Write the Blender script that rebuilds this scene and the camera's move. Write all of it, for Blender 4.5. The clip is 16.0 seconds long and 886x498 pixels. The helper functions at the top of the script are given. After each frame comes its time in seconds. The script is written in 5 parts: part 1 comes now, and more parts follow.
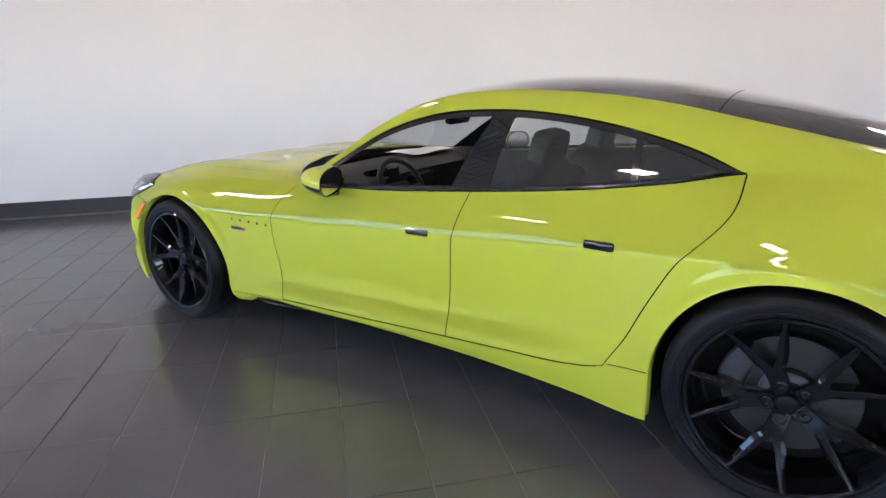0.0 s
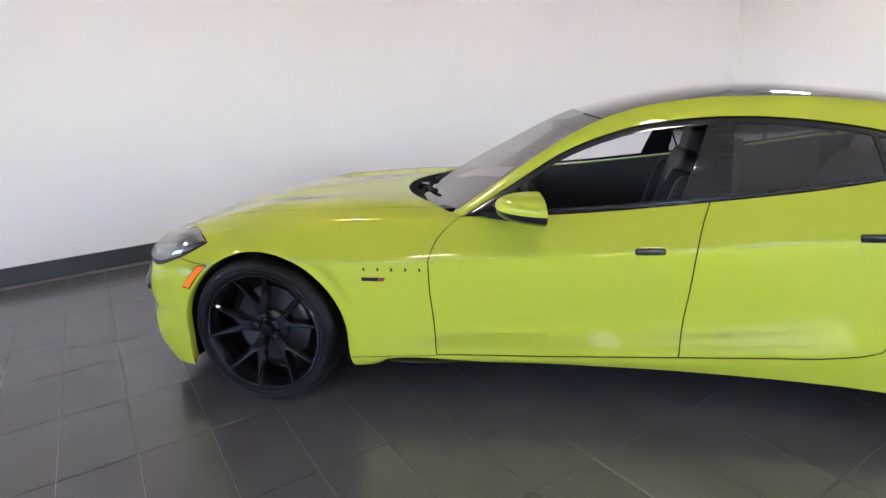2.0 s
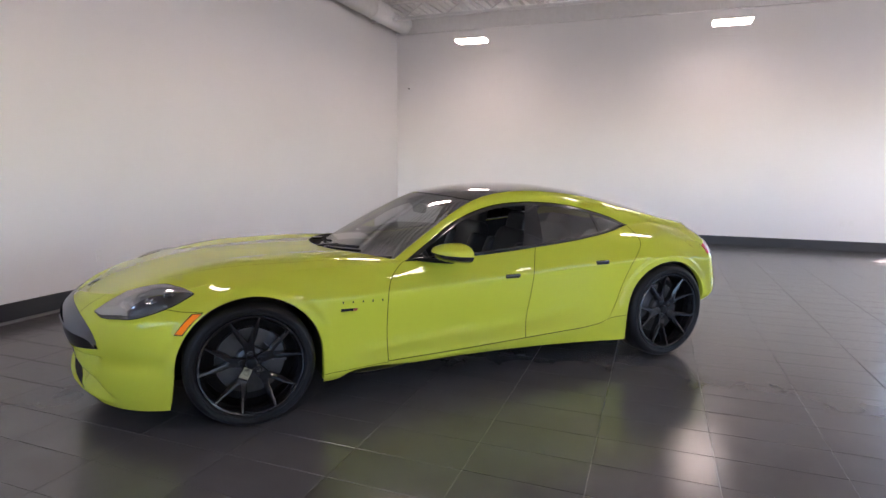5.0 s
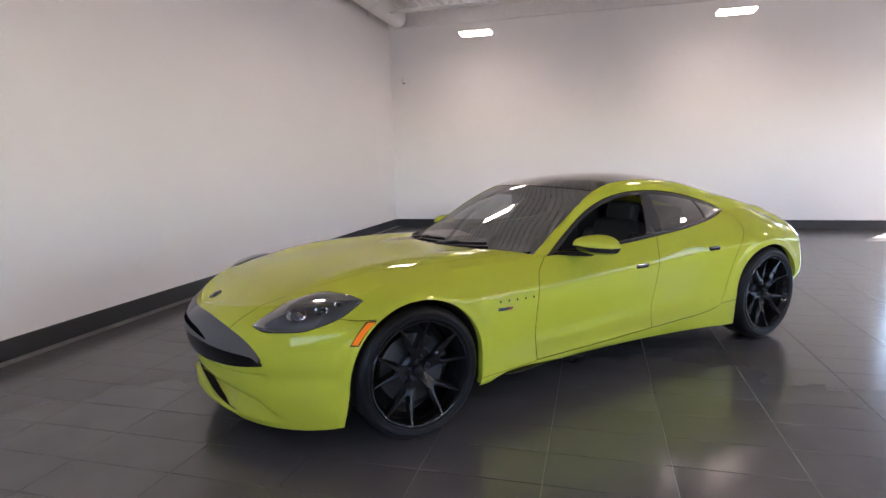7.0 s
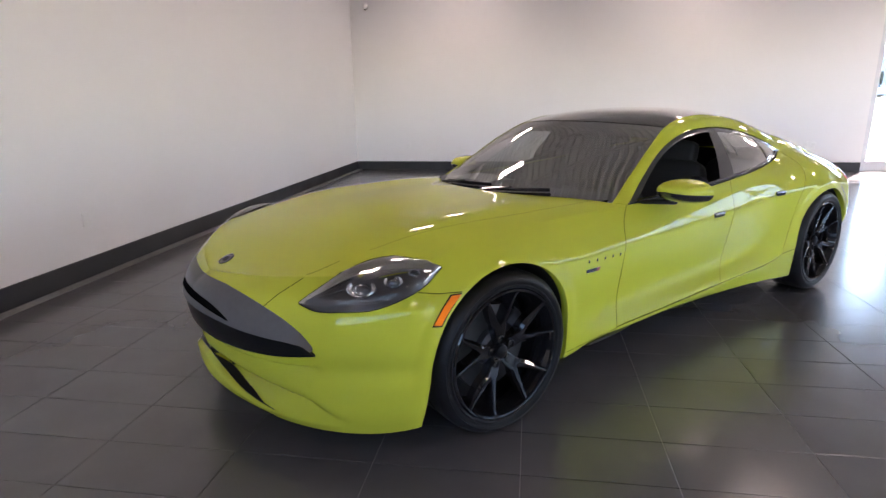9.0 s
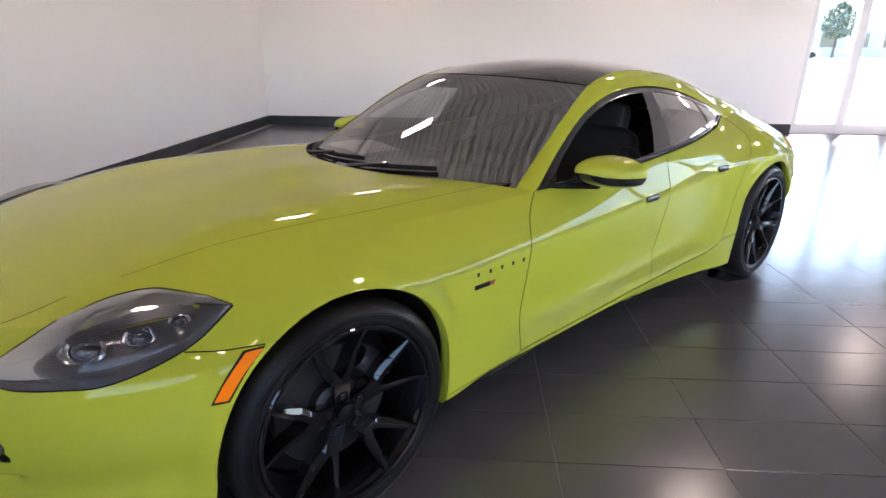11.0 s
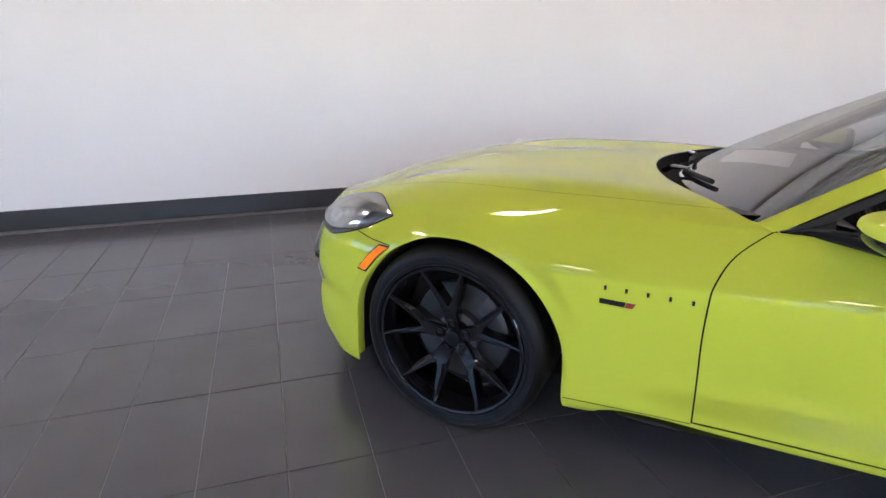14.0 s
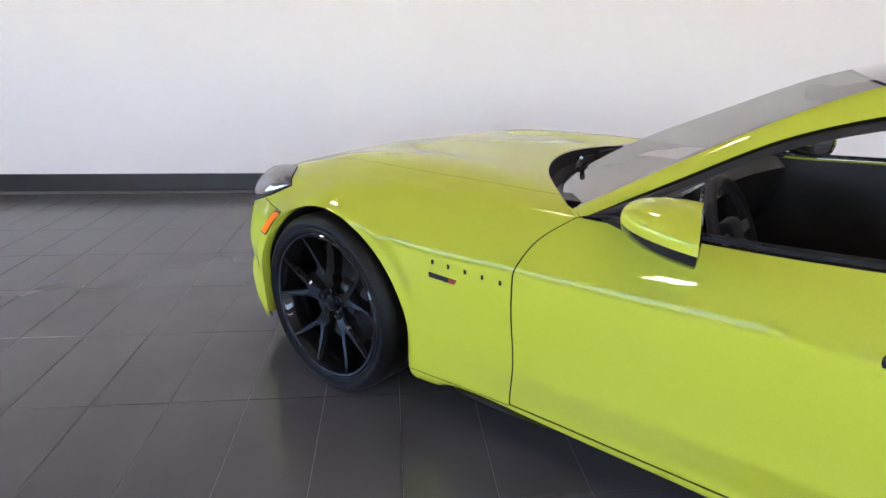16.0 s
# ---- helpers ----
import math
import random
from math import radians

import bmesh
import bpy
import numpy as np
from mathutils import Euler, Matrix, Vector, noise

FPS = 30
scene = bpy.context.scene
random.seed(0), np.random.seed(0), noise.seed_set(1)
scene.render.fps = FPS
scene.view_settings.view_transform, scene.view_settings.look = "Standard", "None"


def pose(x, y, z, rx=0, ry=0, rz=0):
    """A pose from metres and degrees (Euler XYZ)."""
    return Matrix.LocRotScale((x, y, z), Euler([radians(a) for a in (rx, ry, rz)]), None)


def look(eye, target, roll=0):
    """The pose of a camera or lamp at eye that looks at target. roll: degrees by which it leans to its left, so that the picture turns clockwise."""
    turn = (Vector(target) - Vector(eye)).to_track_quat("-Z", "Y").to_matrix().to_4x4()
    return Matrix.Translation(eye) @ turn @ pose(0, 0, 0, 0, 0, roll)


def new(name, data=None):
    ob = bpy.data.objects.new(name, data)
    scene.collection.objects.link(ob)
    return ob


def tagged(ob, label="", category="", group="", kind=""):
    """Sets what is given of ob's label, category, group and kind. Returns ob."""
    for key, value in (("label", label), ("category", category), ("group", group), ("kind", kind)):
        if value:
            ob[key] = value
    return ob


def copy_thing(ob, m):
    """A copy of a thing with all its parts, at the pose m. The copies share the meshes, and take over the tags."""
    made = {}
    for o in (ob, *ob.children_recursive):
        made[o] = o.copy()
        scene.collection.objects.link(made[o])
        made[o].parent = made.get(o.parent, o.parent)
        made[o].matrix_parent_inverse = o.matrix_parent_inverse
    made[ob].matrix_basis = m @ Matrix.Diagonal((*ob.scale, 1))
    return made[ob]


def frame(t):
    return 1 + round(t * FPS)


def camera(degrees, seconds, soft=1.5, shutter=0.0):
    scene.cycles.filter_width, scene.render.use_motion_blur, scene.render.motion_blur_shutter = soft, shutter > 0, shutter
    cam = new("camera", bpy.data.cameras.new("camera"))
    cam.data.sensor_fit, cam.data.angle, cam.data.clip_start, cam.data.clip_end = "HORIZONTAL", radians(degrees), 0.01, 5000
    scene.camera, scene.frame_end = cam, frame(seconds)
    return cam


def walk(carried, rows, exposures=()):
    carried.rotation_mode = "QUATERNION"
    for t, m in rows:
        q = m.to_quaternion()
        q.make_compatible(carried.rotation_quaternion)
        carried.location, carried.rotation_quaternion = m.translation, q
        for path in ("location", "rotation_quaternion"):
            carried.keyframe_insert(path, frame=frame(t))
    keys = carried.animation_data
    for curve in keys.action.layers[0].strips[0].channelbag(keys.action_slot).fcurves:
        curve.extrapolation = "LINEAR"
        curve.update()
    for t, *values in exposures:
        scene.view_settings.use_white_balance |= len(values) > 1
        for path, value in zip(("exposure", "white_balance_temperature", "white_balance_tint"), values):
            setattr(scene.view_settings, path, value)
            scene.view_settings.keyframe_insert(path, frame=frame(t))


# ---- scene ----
cam = camera(76.3, 16.0)
PATH = [
    (0, (1.554, -2.775, 1.363), (0.489, -1.18, 0.792), -1.6),
    (0.5, (1.126, -2.969, 1.372), (0.072, -1.36, 0.823), -2.7),
    (1, (0.629, -3.088, 1.379), (-0.442, -1.492, 0.824), -3.1),
    (1.5, (0.249, -3.215, 1.386), (-0.627, -1.521, 0.781), -3.3),
    (2, (-0.108, -3.183, 1.403), (-0.575, -1.31, 0.879), -4.0),
    (2.5, (-0.334, -3.222, 1.41), (-0.183, -1.281, 0.955), -0.8),
    (3, (-0.583, -3.425, 1.451), (0.244, -1.65, 1.042), 3.4),
    (3.5, (-0.828, -3.756, 1.468), (0.137, -2.045, 1.091), 1.5),
    (4, (-1.188, -3.911, 1.466), (-0.245, -2.182, 1.118), -0.3),
    (4.5, (-1.612, -4.035, 1.498), (-0.716, -2.276, 1.179), 1.0),
    (5, (-1.859, -4.214, 1.509), (-1.046, -2.41, 1.215), 0.4),
    (7.5, (-3.066, -3.24, 1.484), (-2.032, -1.561, 1.151), -1.8),
    (8, (-3.142, -2.955, 1.47), (-2.055, -1.318, 1.093), -1.8),
    (10.5, (-2.712, -2.287, 1.399), (-1.497, -0.845, 0.732), 0.7),
    (11, (-2.336, -2.18, 1.404), (-1.069, -0.781, 0.741), 0.7),
    (11.5, (-1.955, -2.257, 1.432), (-0.676, -0.851, 0.81), 0.4),
    (12, (-1.567, -2.284, 1.417), (-0.359, -0.811, 0.808), 1.7),
    (12.5, (-1.2, -2.181, 1.441), (-0.264, -0.548, 0.765), 2.9),
    (13, (-0.868, -2.231, 1.393), (-0.584, -0.369, 0.722), 1.5),
    (13.5, (-0.786, -2.368, 1.379), (-1.194, -0.513, 0.75), -0.0),
    (14, (-0.719, -2.599, 1.363), (-1.613, -0.93, 0.718), -0.4),
    (14.5, (-0.595, -2.717, 1.347), (-1.716, -1.194, 0.697), 0.3),
    (15, (-0.289, -2.641, 1.342), (-1.504, -1.197, 0.679), 0.8),
    (15.5, (-0.055, -2.466, 1.343), (-1.313, -1.06, 0.681), 0.6),
    (16, (0.068, -2.222, 1.309), (-1.136, -0.763, 0.659), 0.9),
]
walk(cam, [(t, look(eye, target, roll)) for t, eye, target, roll in PATH], [(0.0, 5.62, 6450, 22), (2.0, 5.67, 6450, 22), (3.5, 5.07, 6650, 24), (5.0, 5.20, 6750, 25), (8.0, 5.14, 6850, 25), (10.5, 5.34, 6850, 24), (12.0, 5.04, 6820, 25), (12.5, 5.19, 6870, 25), (13.0, 5.34, 6870, 25), (13.5, 5.55, 6570, 23), (14.5, 5.72, 6470, 22), (16.0, 5.77, 6470, 22)])

# ---------- light ----------
world = bpy.data.worlds.new("sky_world")
scene.world = world
world.use_nodes = True
wt = world.node_tree
sky = wt.nodes.new("ShaderNodeTexSky")
sky.sky_type = 'NISHITA'
sky.sun_disc = False
sky.sun_elevation = radians(51.5)
sky.sun_rotation = radians(81)
wt.links.new(sky.outputs[0], wt.nodes["Background"].inputs[0])
wt.nodes["Background"].inputs[1].default_value = 0.115
sun = new("sun", bpy.data.lights.new("sun", 'SUN'))
sun.data.energy, sun.data.angle, sun.data.color = 2.2, radians(0.5), (1.0, 0.95, 0.88)
LAMP = 1.20          # strength of the ceiling lamps

# ---------- room frame: u along the long wall, n across, turned against the car ----------
TH = radians(45.25)
ROOM = Matrix.Rotation(TH, 4, 'Z')
UR, UL, NL, NF, HC = 7.97, -8.5, 4.10, -9.6, 4.8     # wall places and ceiling height
sun_dir = ROOM.to_3x3() @ Vector((-1.5, 1.1, -2.34)).normalized()
sun.matrix_world = look((0, 0, 12), Vector((0, 0, 12)) + sun_dir)


# ---------- small tools ----------
def curve(*pts):
    """A smooth function through pairs (x, value)."""
    xs = [p[0] for p in pts]
    ys = [p[1] for p in pts]
    n = len(xs)
    d = [(ys[i + 1] - ys[i]) / (xs[i + 1] - xs[i]) for i in range(n - 1)]
    m = [d[0]] + [0] * (n - 2) + [d[-1]]
    for i in range(1, n - 1):
        h0, h1 = xs[i] - xs[i - 1], xs[i + 1] - xs[i]
        m[i] = (d[i - 1] * h1 + d[i] * h0) / (h0 + h1)

    def f(x):
        if x <= xs[0]:
            return ys[0] + m[0] * (x - xs[0])
        if x >= xs[-1]:
            return ys[-1] + m[-1] * (x - xs[-1])
        i = 0
        while x > xs[i + 1]:
            i += 1
        h = xs[i + 1] - xs[i]
        t = (x - xs[i]) / h
        return ((1 + 2 * t) * (1 - t) ** 2 * ys[i] + t * (1 - t) ** 2 * h * m[i]
                + t * t * (3 - 2 * t) * ys[i + 1] + t * t * (t - 1) * h * m[i + 1])
    return f


def mesh_of(verts, faces, smooth=True, sharp=None):
    me = bpy.data.meshes.new("m")
    me.from_pydata([tuple(v) for v in verts], [], faces)
    me.validate()
    me.update()
    if smooth:
        me.polygons.foreach_set("use_smooth", [True] * len(me.polygons))
        if sharp:
            me.set_sharp_from_angle(angle=radians(sharp))
    return me


def part(name, geo, material, parent=None, label="", smooth=True, sharp=40):
    """Links a bmesh, a mesh or (verts, faces) as one mesh object under a thing."""
    if isinstance(geo, bmesh.types.BMesh):
        me = bpy.data.meshes.new(name)
        geo.to_mesh(me)
        geo.free()
        if smooth:
            me.polygons.foreach_set("use_smooth", [True] * len(me.polygons))
            me.set_sharp_from_angle(angle=radians(sharp))
    elif isinstance(geo, tuple):
        me = mesh_of(geo[0], geo[1], smooth, sharp)
    else:
        me = geo
    me.name = name
    if not me.materials:
        me.materials.append(material)
    ob = new(name, me)
    if parent is not None:
        ob.parent = parent
        ob.matrix_parent_inverse = parent.matrix_world.inverted() if parent.type != 'EMPTY' else Matrix()
    return tagged(ob, label)


def thing(name, label, category, group="", m=None):
    ob = new(name)
    if m is not None:
        ob.matrix_world = m
    return tagged(ob, label, category, group)


def box(bm, cx, cy, cz, sx, sy, sz, bevel=0.0, seg=2, m=None):
    """A box with rounded edges, added to bm."""
    geo = bmesh.ops.create_cube(bm, size=1.0)
    vs = geo["verts"]
    for v in vs:
        v.co = Vector((v.co.x * sx + cx, v.co.y * sy + cy, v.co.z * sz + cz))
    if bevel:
        es = list({e for v in vs for e in v.link_edges})
        out = bmesh.ops.bevel(bm, geom=es, offset=bevel, segments=seg, affect='EDGES', profile=0.5)
        vs = list({v for f in out["faces"] for v in f.verts} | {v for v in vs if v.is_valid})
    if m is not None:
        bmesh.ops.transform(bm, matrix=m, verts=vs)
    return bm


def rod(bm, a, b, r, seg=10, r2=None):
    """A round bar from a to b."""
    a, b = Vector(a), Vector(b)
    d = b - a
    m = Matrix.Translation((a + b) / 2) @ d.to_track_quat('Z', 'Y').to_matrix().to_4x4()
    bmesh.ops.create_cone(bm, cap_ends=True, segments=seg, radius1=r, radius2=r if r2 is None else r2, depth=d.length, matrix=m)
    return bm


def lathe(profile, seg=64, closed=False):
    """Turns (radius, y) pairs round the y axis."""
    verts, faces = [], []
    n = len(profile)
    for k in range(seg):
        a = 2 * math.pi * k / seg
        for r, y in profile:
            verts.append((r * math.cos(a), y, r * math.sin(a)))
    for k in range(seg):
        for j in range(n if closed else n - 1):
            a, b = k * n + j, k * n + (j + 1) % n
            c, d = ((k + 1) % seg) * n + (j + 1) % n, ((k + 1) % seg) * n + j
            faces.append((a, b, c, d))
    return verts, faces


def sheet(P, flip=False):
    """Faces of a grid of points P[i][j]."""
    ni, nj = len(P), len(P[0])
    verts = [P[i][j] for i in range(ni) for j in range(nj)]
    faces = []
    for i in range(ni - 1):
        for j in range(nj - 1):
            a, b, c, d = i * nj + j, (i + 1) * nj + j, (i + 1) * nj + j + 1, i * nj + j + 1
            faces.append((d, c, b, a) if flip else (a, b, c, d))
    return verts, faces


def mirrored(geo):
    verts, faces = geo
    return [(v[0], -v[1], v[2]) for v in verts], [tuple(reversed(f)) for f in faces]


def thick(P, depth, away):
    """A closed slab from a grid of points, thickened by depth along the vectors away[i][j]."""
    ni, nj = len(P), len(P[0])
    top = [Vector(P[i][j]) for i in range(ni) for j in range(nj)]
    low = [Vector(P[i][j]) - Vector(away[i][j]) * depth for i in range(ni) for j in range(nj)]
    n = ni * nj
    faces = []
    for i in range(ni - 1):
        for j in range(nj - 1):
            a, b, c, d = i * nj + j, (i + 1) * nj + j, (i + 1) * nj + j + 1, i * nj + j + 1
            faces += [(a, b, c, d), (d + n, c + n, b + n, a + n)]
    rim = [i * nj for i in range(ni)] + [(ni - 1) * nj + j for j in range(1, nj)] + [i * nj + nj - 1 for i in range(ni - 2, -1, -1)] + [j for j in range(nj - 2, 0, -1)]
    for a, b in zip(rim, rim[1:] + rim[:1]):
        faces.append((b, a, a + n, b + n))
    return top + low, faces


# ---------- materials ----------
def material(name, color=(0.5, 0.5, 0.5), rough=0.5, metal=0.0, coat=0.0, coat_rough=0.03, spec=0.5, vary=0.0, scale=8.0,
             bump=0.0, bump_scale=60.0, rough_vary=0.0, emit=None, island=0.0, placed=False):
    m = bpy.data.materials.new(name)
    m.use_nodes = True
    nt = m.node_tree
    p = nt.nodes["Principled BSDF"]
    p.inputs["Base Color"].default_value = (*color, 1)
    p.inputs["Roughness"].default_value = rough
    p.inputs["Metallic"].default_value = metal
    p.inputs["Coat Weight"].default_value = coat
    p.inputs["Coat Roughness"].default_value = coat_rough
    p.inputs["Specular IOR Level"].default_value = spec
    if emit:
        p.inputs["Emission Color"].default_value = (*emit[0], 1)
        p.inputs["Emission Strength"].default_value = emit[1]
    if vary or rough_vary or bump or island:
        # placed: grain that runs on from piece to piece
        where = nt.nodes.new("ShaderNodeNewGeometry").outputs["Position"] if placed else nt.nodes.new("ShaderNodeTexCoord").outputs["Object"]
        n1 = nt.nodes.new("ShaderNodeTexNoise")
        n1.inputs["Scale"].default_value = scale
        n1.inputs["Detail"].default_value = 6
        nt.links.new(where, n1.inputs["Vector"])
        if vary or island:
            hsv = nt.nodes.new("ShaderNodeHueSaturation")
            hsv.inputs["Color"].default_value = (*color, 1)
            mr = nt.nodes.new("ShaderNodeMapRange")
            mr.inputs["From Min"].default_value, mr.inputs["From Max"].default_value = 0.25, 0.75
            mr.inputs["To Min"].default_value, mr.inputs["To Max"].default_value = 1 - vary, 1 + vary
            nt.links.new(n1.outputs["Fac"], mr.inputs["Value"])
            value = mr.outputs[0]
            if island:
                info = nt.nodes.new("ShaderNodeObjectInfo")
                geo = nt.nodes.new("ShaderNodeNewGeometry")
                add = nt.nodes.new("ShaderNodeMath")
                add.operation = 'ADD'
                frac = nt.nodes.new("ShaderNodeMath")
                frac.operation = 'FRACT'
                nt.links.new(info.outputs["Random"], add.inputs[0])
                nt.links.new(geo.outputs["Random Per Island"], add.inputs[1])
                nt.links.new(add.outputs[0], frac.inputs[0])
                mi = nt.nodes.new("ShaderNodeMapRange")
                mi.inputs["To Min"].default_value, mi.inputs["To Max"].default_value = 1 - island, 1 + island
                nt.links.new(frac.outputs[0], mi.inputs["Value"])
                mul = nt.nodes.new("ShaderNodeMath")
                mul.operation = 'MULTIPLY'
                nt.links.new(mi.outputs[0], mul.inputs[0])
                nt.links.new(value, mul.inputs[1])
                value = mul.outputs[0]
            nt.links.new(value, hsv.inputs["Value"])
            nt.links.new(hsv.outputs[0], p.inputs["Base Color"])
        if rough_vary:
            n2 = nt.nodes.new("ShaderNodeTexNoise")
            n2.inputs["Scale"].default_value = scale * 0.35
            n2.inputs["Detail"].default_value = 5
            nt.links.new(where, n2.inputs["Vector"])
            mr2 = nt.nodes.new("ShaderNodeMapRange")
            mr2.inputs["From Min"].default_value, mr2.inputs["From Max"].default_value = 0.3, 0.7
            mr2.inputs["To Min"].default_value, mr2.inputs["To Max"].default_value = rough - rough_vary, rough + rough_vary
            nt.links.new(n2.outputs["Fac"], mr2.inputs["Value"])
            nt.links.new(mr2.outputs[0], p.inputs["Roughness"])
        if bump:
            n3 = nt.nodes.new("ShaderNodeTexNoise")
            n3.inputs["Scale"].default_value = bump_scale
            n3.inputs["Detail"].default_value = 4
            nt.links.new(where, n3.inputs["Vector"])
            b = nt.nodes.new("ShaderNodeBump")
            b.inputs["Strength"].default_value = bump
            b.inputs["Distance"].default_value = 0.01
            nt.links.new(n3.outputs["Fac"], b.inputs["Height"])
            nt.links.new(b.outputs[0], p.inputs["Normal"])
    return m


def glass(name, tint, gloss=1.0):
    """A thin pane: tinted and clear, with a Fresnel gloss."""
    m = bpy.data.materials.new(name)
    m.use_nodes = True
    nt = m.node_tree
    nt.nodes.clear()
    out = nt.nodes.new("ShaderNodeOutputMaterial")
    mix = nt.nodes.new("ShaderNodeMixShader")
    clear = nt.nodes.new("ShaderNodeBsdfTransparent")
    clear.inputs[0].default_value = (*tint, 1)
    shine = nt.nodes.new("ShaderNodeBsdfGlossy")
    shine.inputs["Roughness"].default_value = 0.01
    fr = nt.nodes.new("ShaderNodeFresnel")
    fr.inputs[0].default_value = 1.55
    mul = nt.nodes.new("ShaderNodeMath")
    mul.operation = 'MULTIPLY'
    mul.inputs[1].default_value = gloss
    nt.links.new(fr.outputs[0], mul.inputs[0])
    nt.links.new(mul.outputs[0], mix.inputs[0])
    nt.links.new(clear.outputs[0], mix.inputs[1])
    nt.links.new(shine.outputs[0], mix.inputs[2])
    nt.links.new(mix.outputs[0], out.inputs[0])
    return m


def car_paint():
    """Lime metallic paint: fine flakes under a clear coat."""
    m = material("lime_paint", (0.378, 0.402, 0.036), 0.45, 0.06, 0.85, 0.012, 0.0)
    nt = m.node_tree
    p = nt.nodes["Principled BSDF"]
    p.inputs["Coat IOR"].default_value = 1.42
    co = nt.nodes.new("ShaderNodeTexCoord")
    vo = nt.nodes.new("ShaderNodeTexVoronoi")
    vo.inputs["Scale"].default_value = 1400
    nt.links.new(co.outputs["Object"], vo.inputs["Vector"])
    mr = nt.nodes.new("ShaderNodeMapRange")
    mr.inputs["To Min"].default_value, mr.inputs["To Max"].default_value = 0.90, 1.10
    sep = nt.nodes.new("ShaderNodeSeparateColor")
    nt.links.new(vo.outputs["Color"], sep.inputs[0])
    nt.links.new(sep.outputs[0], mr.inputs["Value"])
    hsv = nt.nodes.new("ShaderNodeHueSaturation")
    hsv.inputs["Color"].default_value = (0.378, 0.402, 0.036, 1)
    nt.links.new(mr.outputs[0], hsv.inputs["Value"])
    nt.links.new(hsv.outputs[0], p.inputs["Base Color"])
    return m


PAINT = car_paint()
GLOSS_BLACK = material("gloss_black", (0.006, 0.006, 0.0065), 0.18, 0.0, 1.0, 0.02)
WHEEL_BLACK = material("wheel_black", (0.0035, 0.0035, 0.0038), 0.25, 0.0, 1.0, 0.012, 0.0)
SEAM_BLACK = material("seam_black", (0.004, 0.004, 0.0044), 0.9, spec=0.0)
PILLAR = material("pillar_black", (0.007, 0.007, 0.0075), 0.45, spec=0.12)
ROOF_BLACK = material("roof_glass", (0.005, 0.005, 0.006), 0.06, 0.0, 1.0, 0.01)
SATIN_GREY = material("satin_grey", (0.085, 0.085, 0.09), 0.38, 0.6, vary=0.06, scale=40)
MATT_BLACK = material("matt_black", (0.004, 0.004, 0.0044), 0.7, spec=0.2, vary=0.15, scale=25, bump=0.15, bump_scale=300)
RUBBER = material("rubber", (0.005, 0.005, 0.0055), 0.41, spec=0.19, vary=0.2, scale=14, rough_vary=0.08, bump=0.12, bump_scale=200)
DISC = material("brake_disc", (0.075, 0.074, 0.073), 0.34, 0.9, vary=0.1, scale=30)
CALIPER = material("caliper", (0.05, 0.05, 0.055), 0.3, 0.5, vary=0.1, scale=30)
CHROME = material("chrome", (0.75, 0.75, 0.77), 0.08, 1.0)
AMBER = material("amber_lens", (0.92, 0.19, 0.002), 0.45, 0.0, 0.0, spec=0.15)
RED_LENS = material("red_lens", (0.55, 0.015, 0.03), 0.12, 0.0, 1.0)
LAMP_GREY = material("lamp_housing", (0.085, 0.085, 0.089), 0.36, 0.5, vary=0.1, scale=30)
LENS_BALL = material("projector_glass", (0.12, 0.125, 0.135), 0.08, 0.6, 1.0)
MESH_BLACK = material("black_insert", (0.004, 0.004, 0.0045), 0.30, spec=0.15, vary=0.1, scale=60)
BADGE_RED = material("badge_red", (0.22, 0.03, 0.02), 0.3, 0.3, 0.5)
LAMP_DARK = material("lamp_dark", (0.03, 0.03, 0.032), 0.25, 0.5, vary=0.1, scale=40)
LEATHER = material("black_leather", (0.006, 0.0058, 0.006), 0.5, vary=0.15, scale=20, bump=0.25, bump_scale=180)
DASH = material("dash_trim", (0.016, 0.016, 0.017), 0.55, vary=0.1, scale=30, bump=0.1, bump_scale=250)
SCREEN_GLASS = glass("windscreen_glass", (0.54, 0.58, 0.57), 0.56)
SIDE_GLASS = glass("tinted_glass", (0.62, 0.66, 0.65), 4.0)
LENS_GLASS = glass("lens_glass", (0.66, 0.67, 0.69), 0.55)
PANE_GLASS = glass("window_glass", (0.49, 0.525, 0.535))
DOOR_GLASS = glass("door_glass", (0.60, 0.67, 0.70))
WALL = material("white_wall_paint", (0.80, 0.785, 0.775), 0.55, vary=0.012, scale=1.3, rough_vary=0.05, bump=0.06, bump_scale=160)
CEIL = material("ceiling_paint", (0.80, 0.795, 0.78), 0.6, vary=0.03, scale=2.0)
STEEL = material("white_steel", (0.74, 0.73, 0.715), 0.5, vary=0.04, scale=12)
BASE = material("dark_baseboard", (0.022, 0.023, 0.026), 0.42, vary=0.12, scale=6, rough_vary=0.08)
TILE = material("porcelain_tile", (0.074, 0.071, 0.073), 0.20, vary=0.10, scale=3.0, island=0.03, spec=0.52, placed=True)
GROUT = material("grout", (0.155, 0.15, 0.146), 0.8, vary=0.2, scale=20)
FRAME = material("white_aluminium", (0.66, 0.67, 0.69), 0.38, 0.2, vary=0.02, scale=10)
PLASTIC = material("white_plastic", (0.78, 0.77, 0.75), 0.4, vary=0.02, scale=30)
TUBE = material("lamp_diffuser", (0.9, 0.9, 0.9), 0.4, emit=((1.0, 0.89, 0.79), LAMP))
LEAVES = material("hedge_leaves", (0.12, 0.14, 0.09), 0.7, vary=0.4, scale=6)
PLASTER = material("far_plaster", (0.42, 0.42, 0.42), 0.8, vary=0.08, scale=1)

# ---------- room ----------


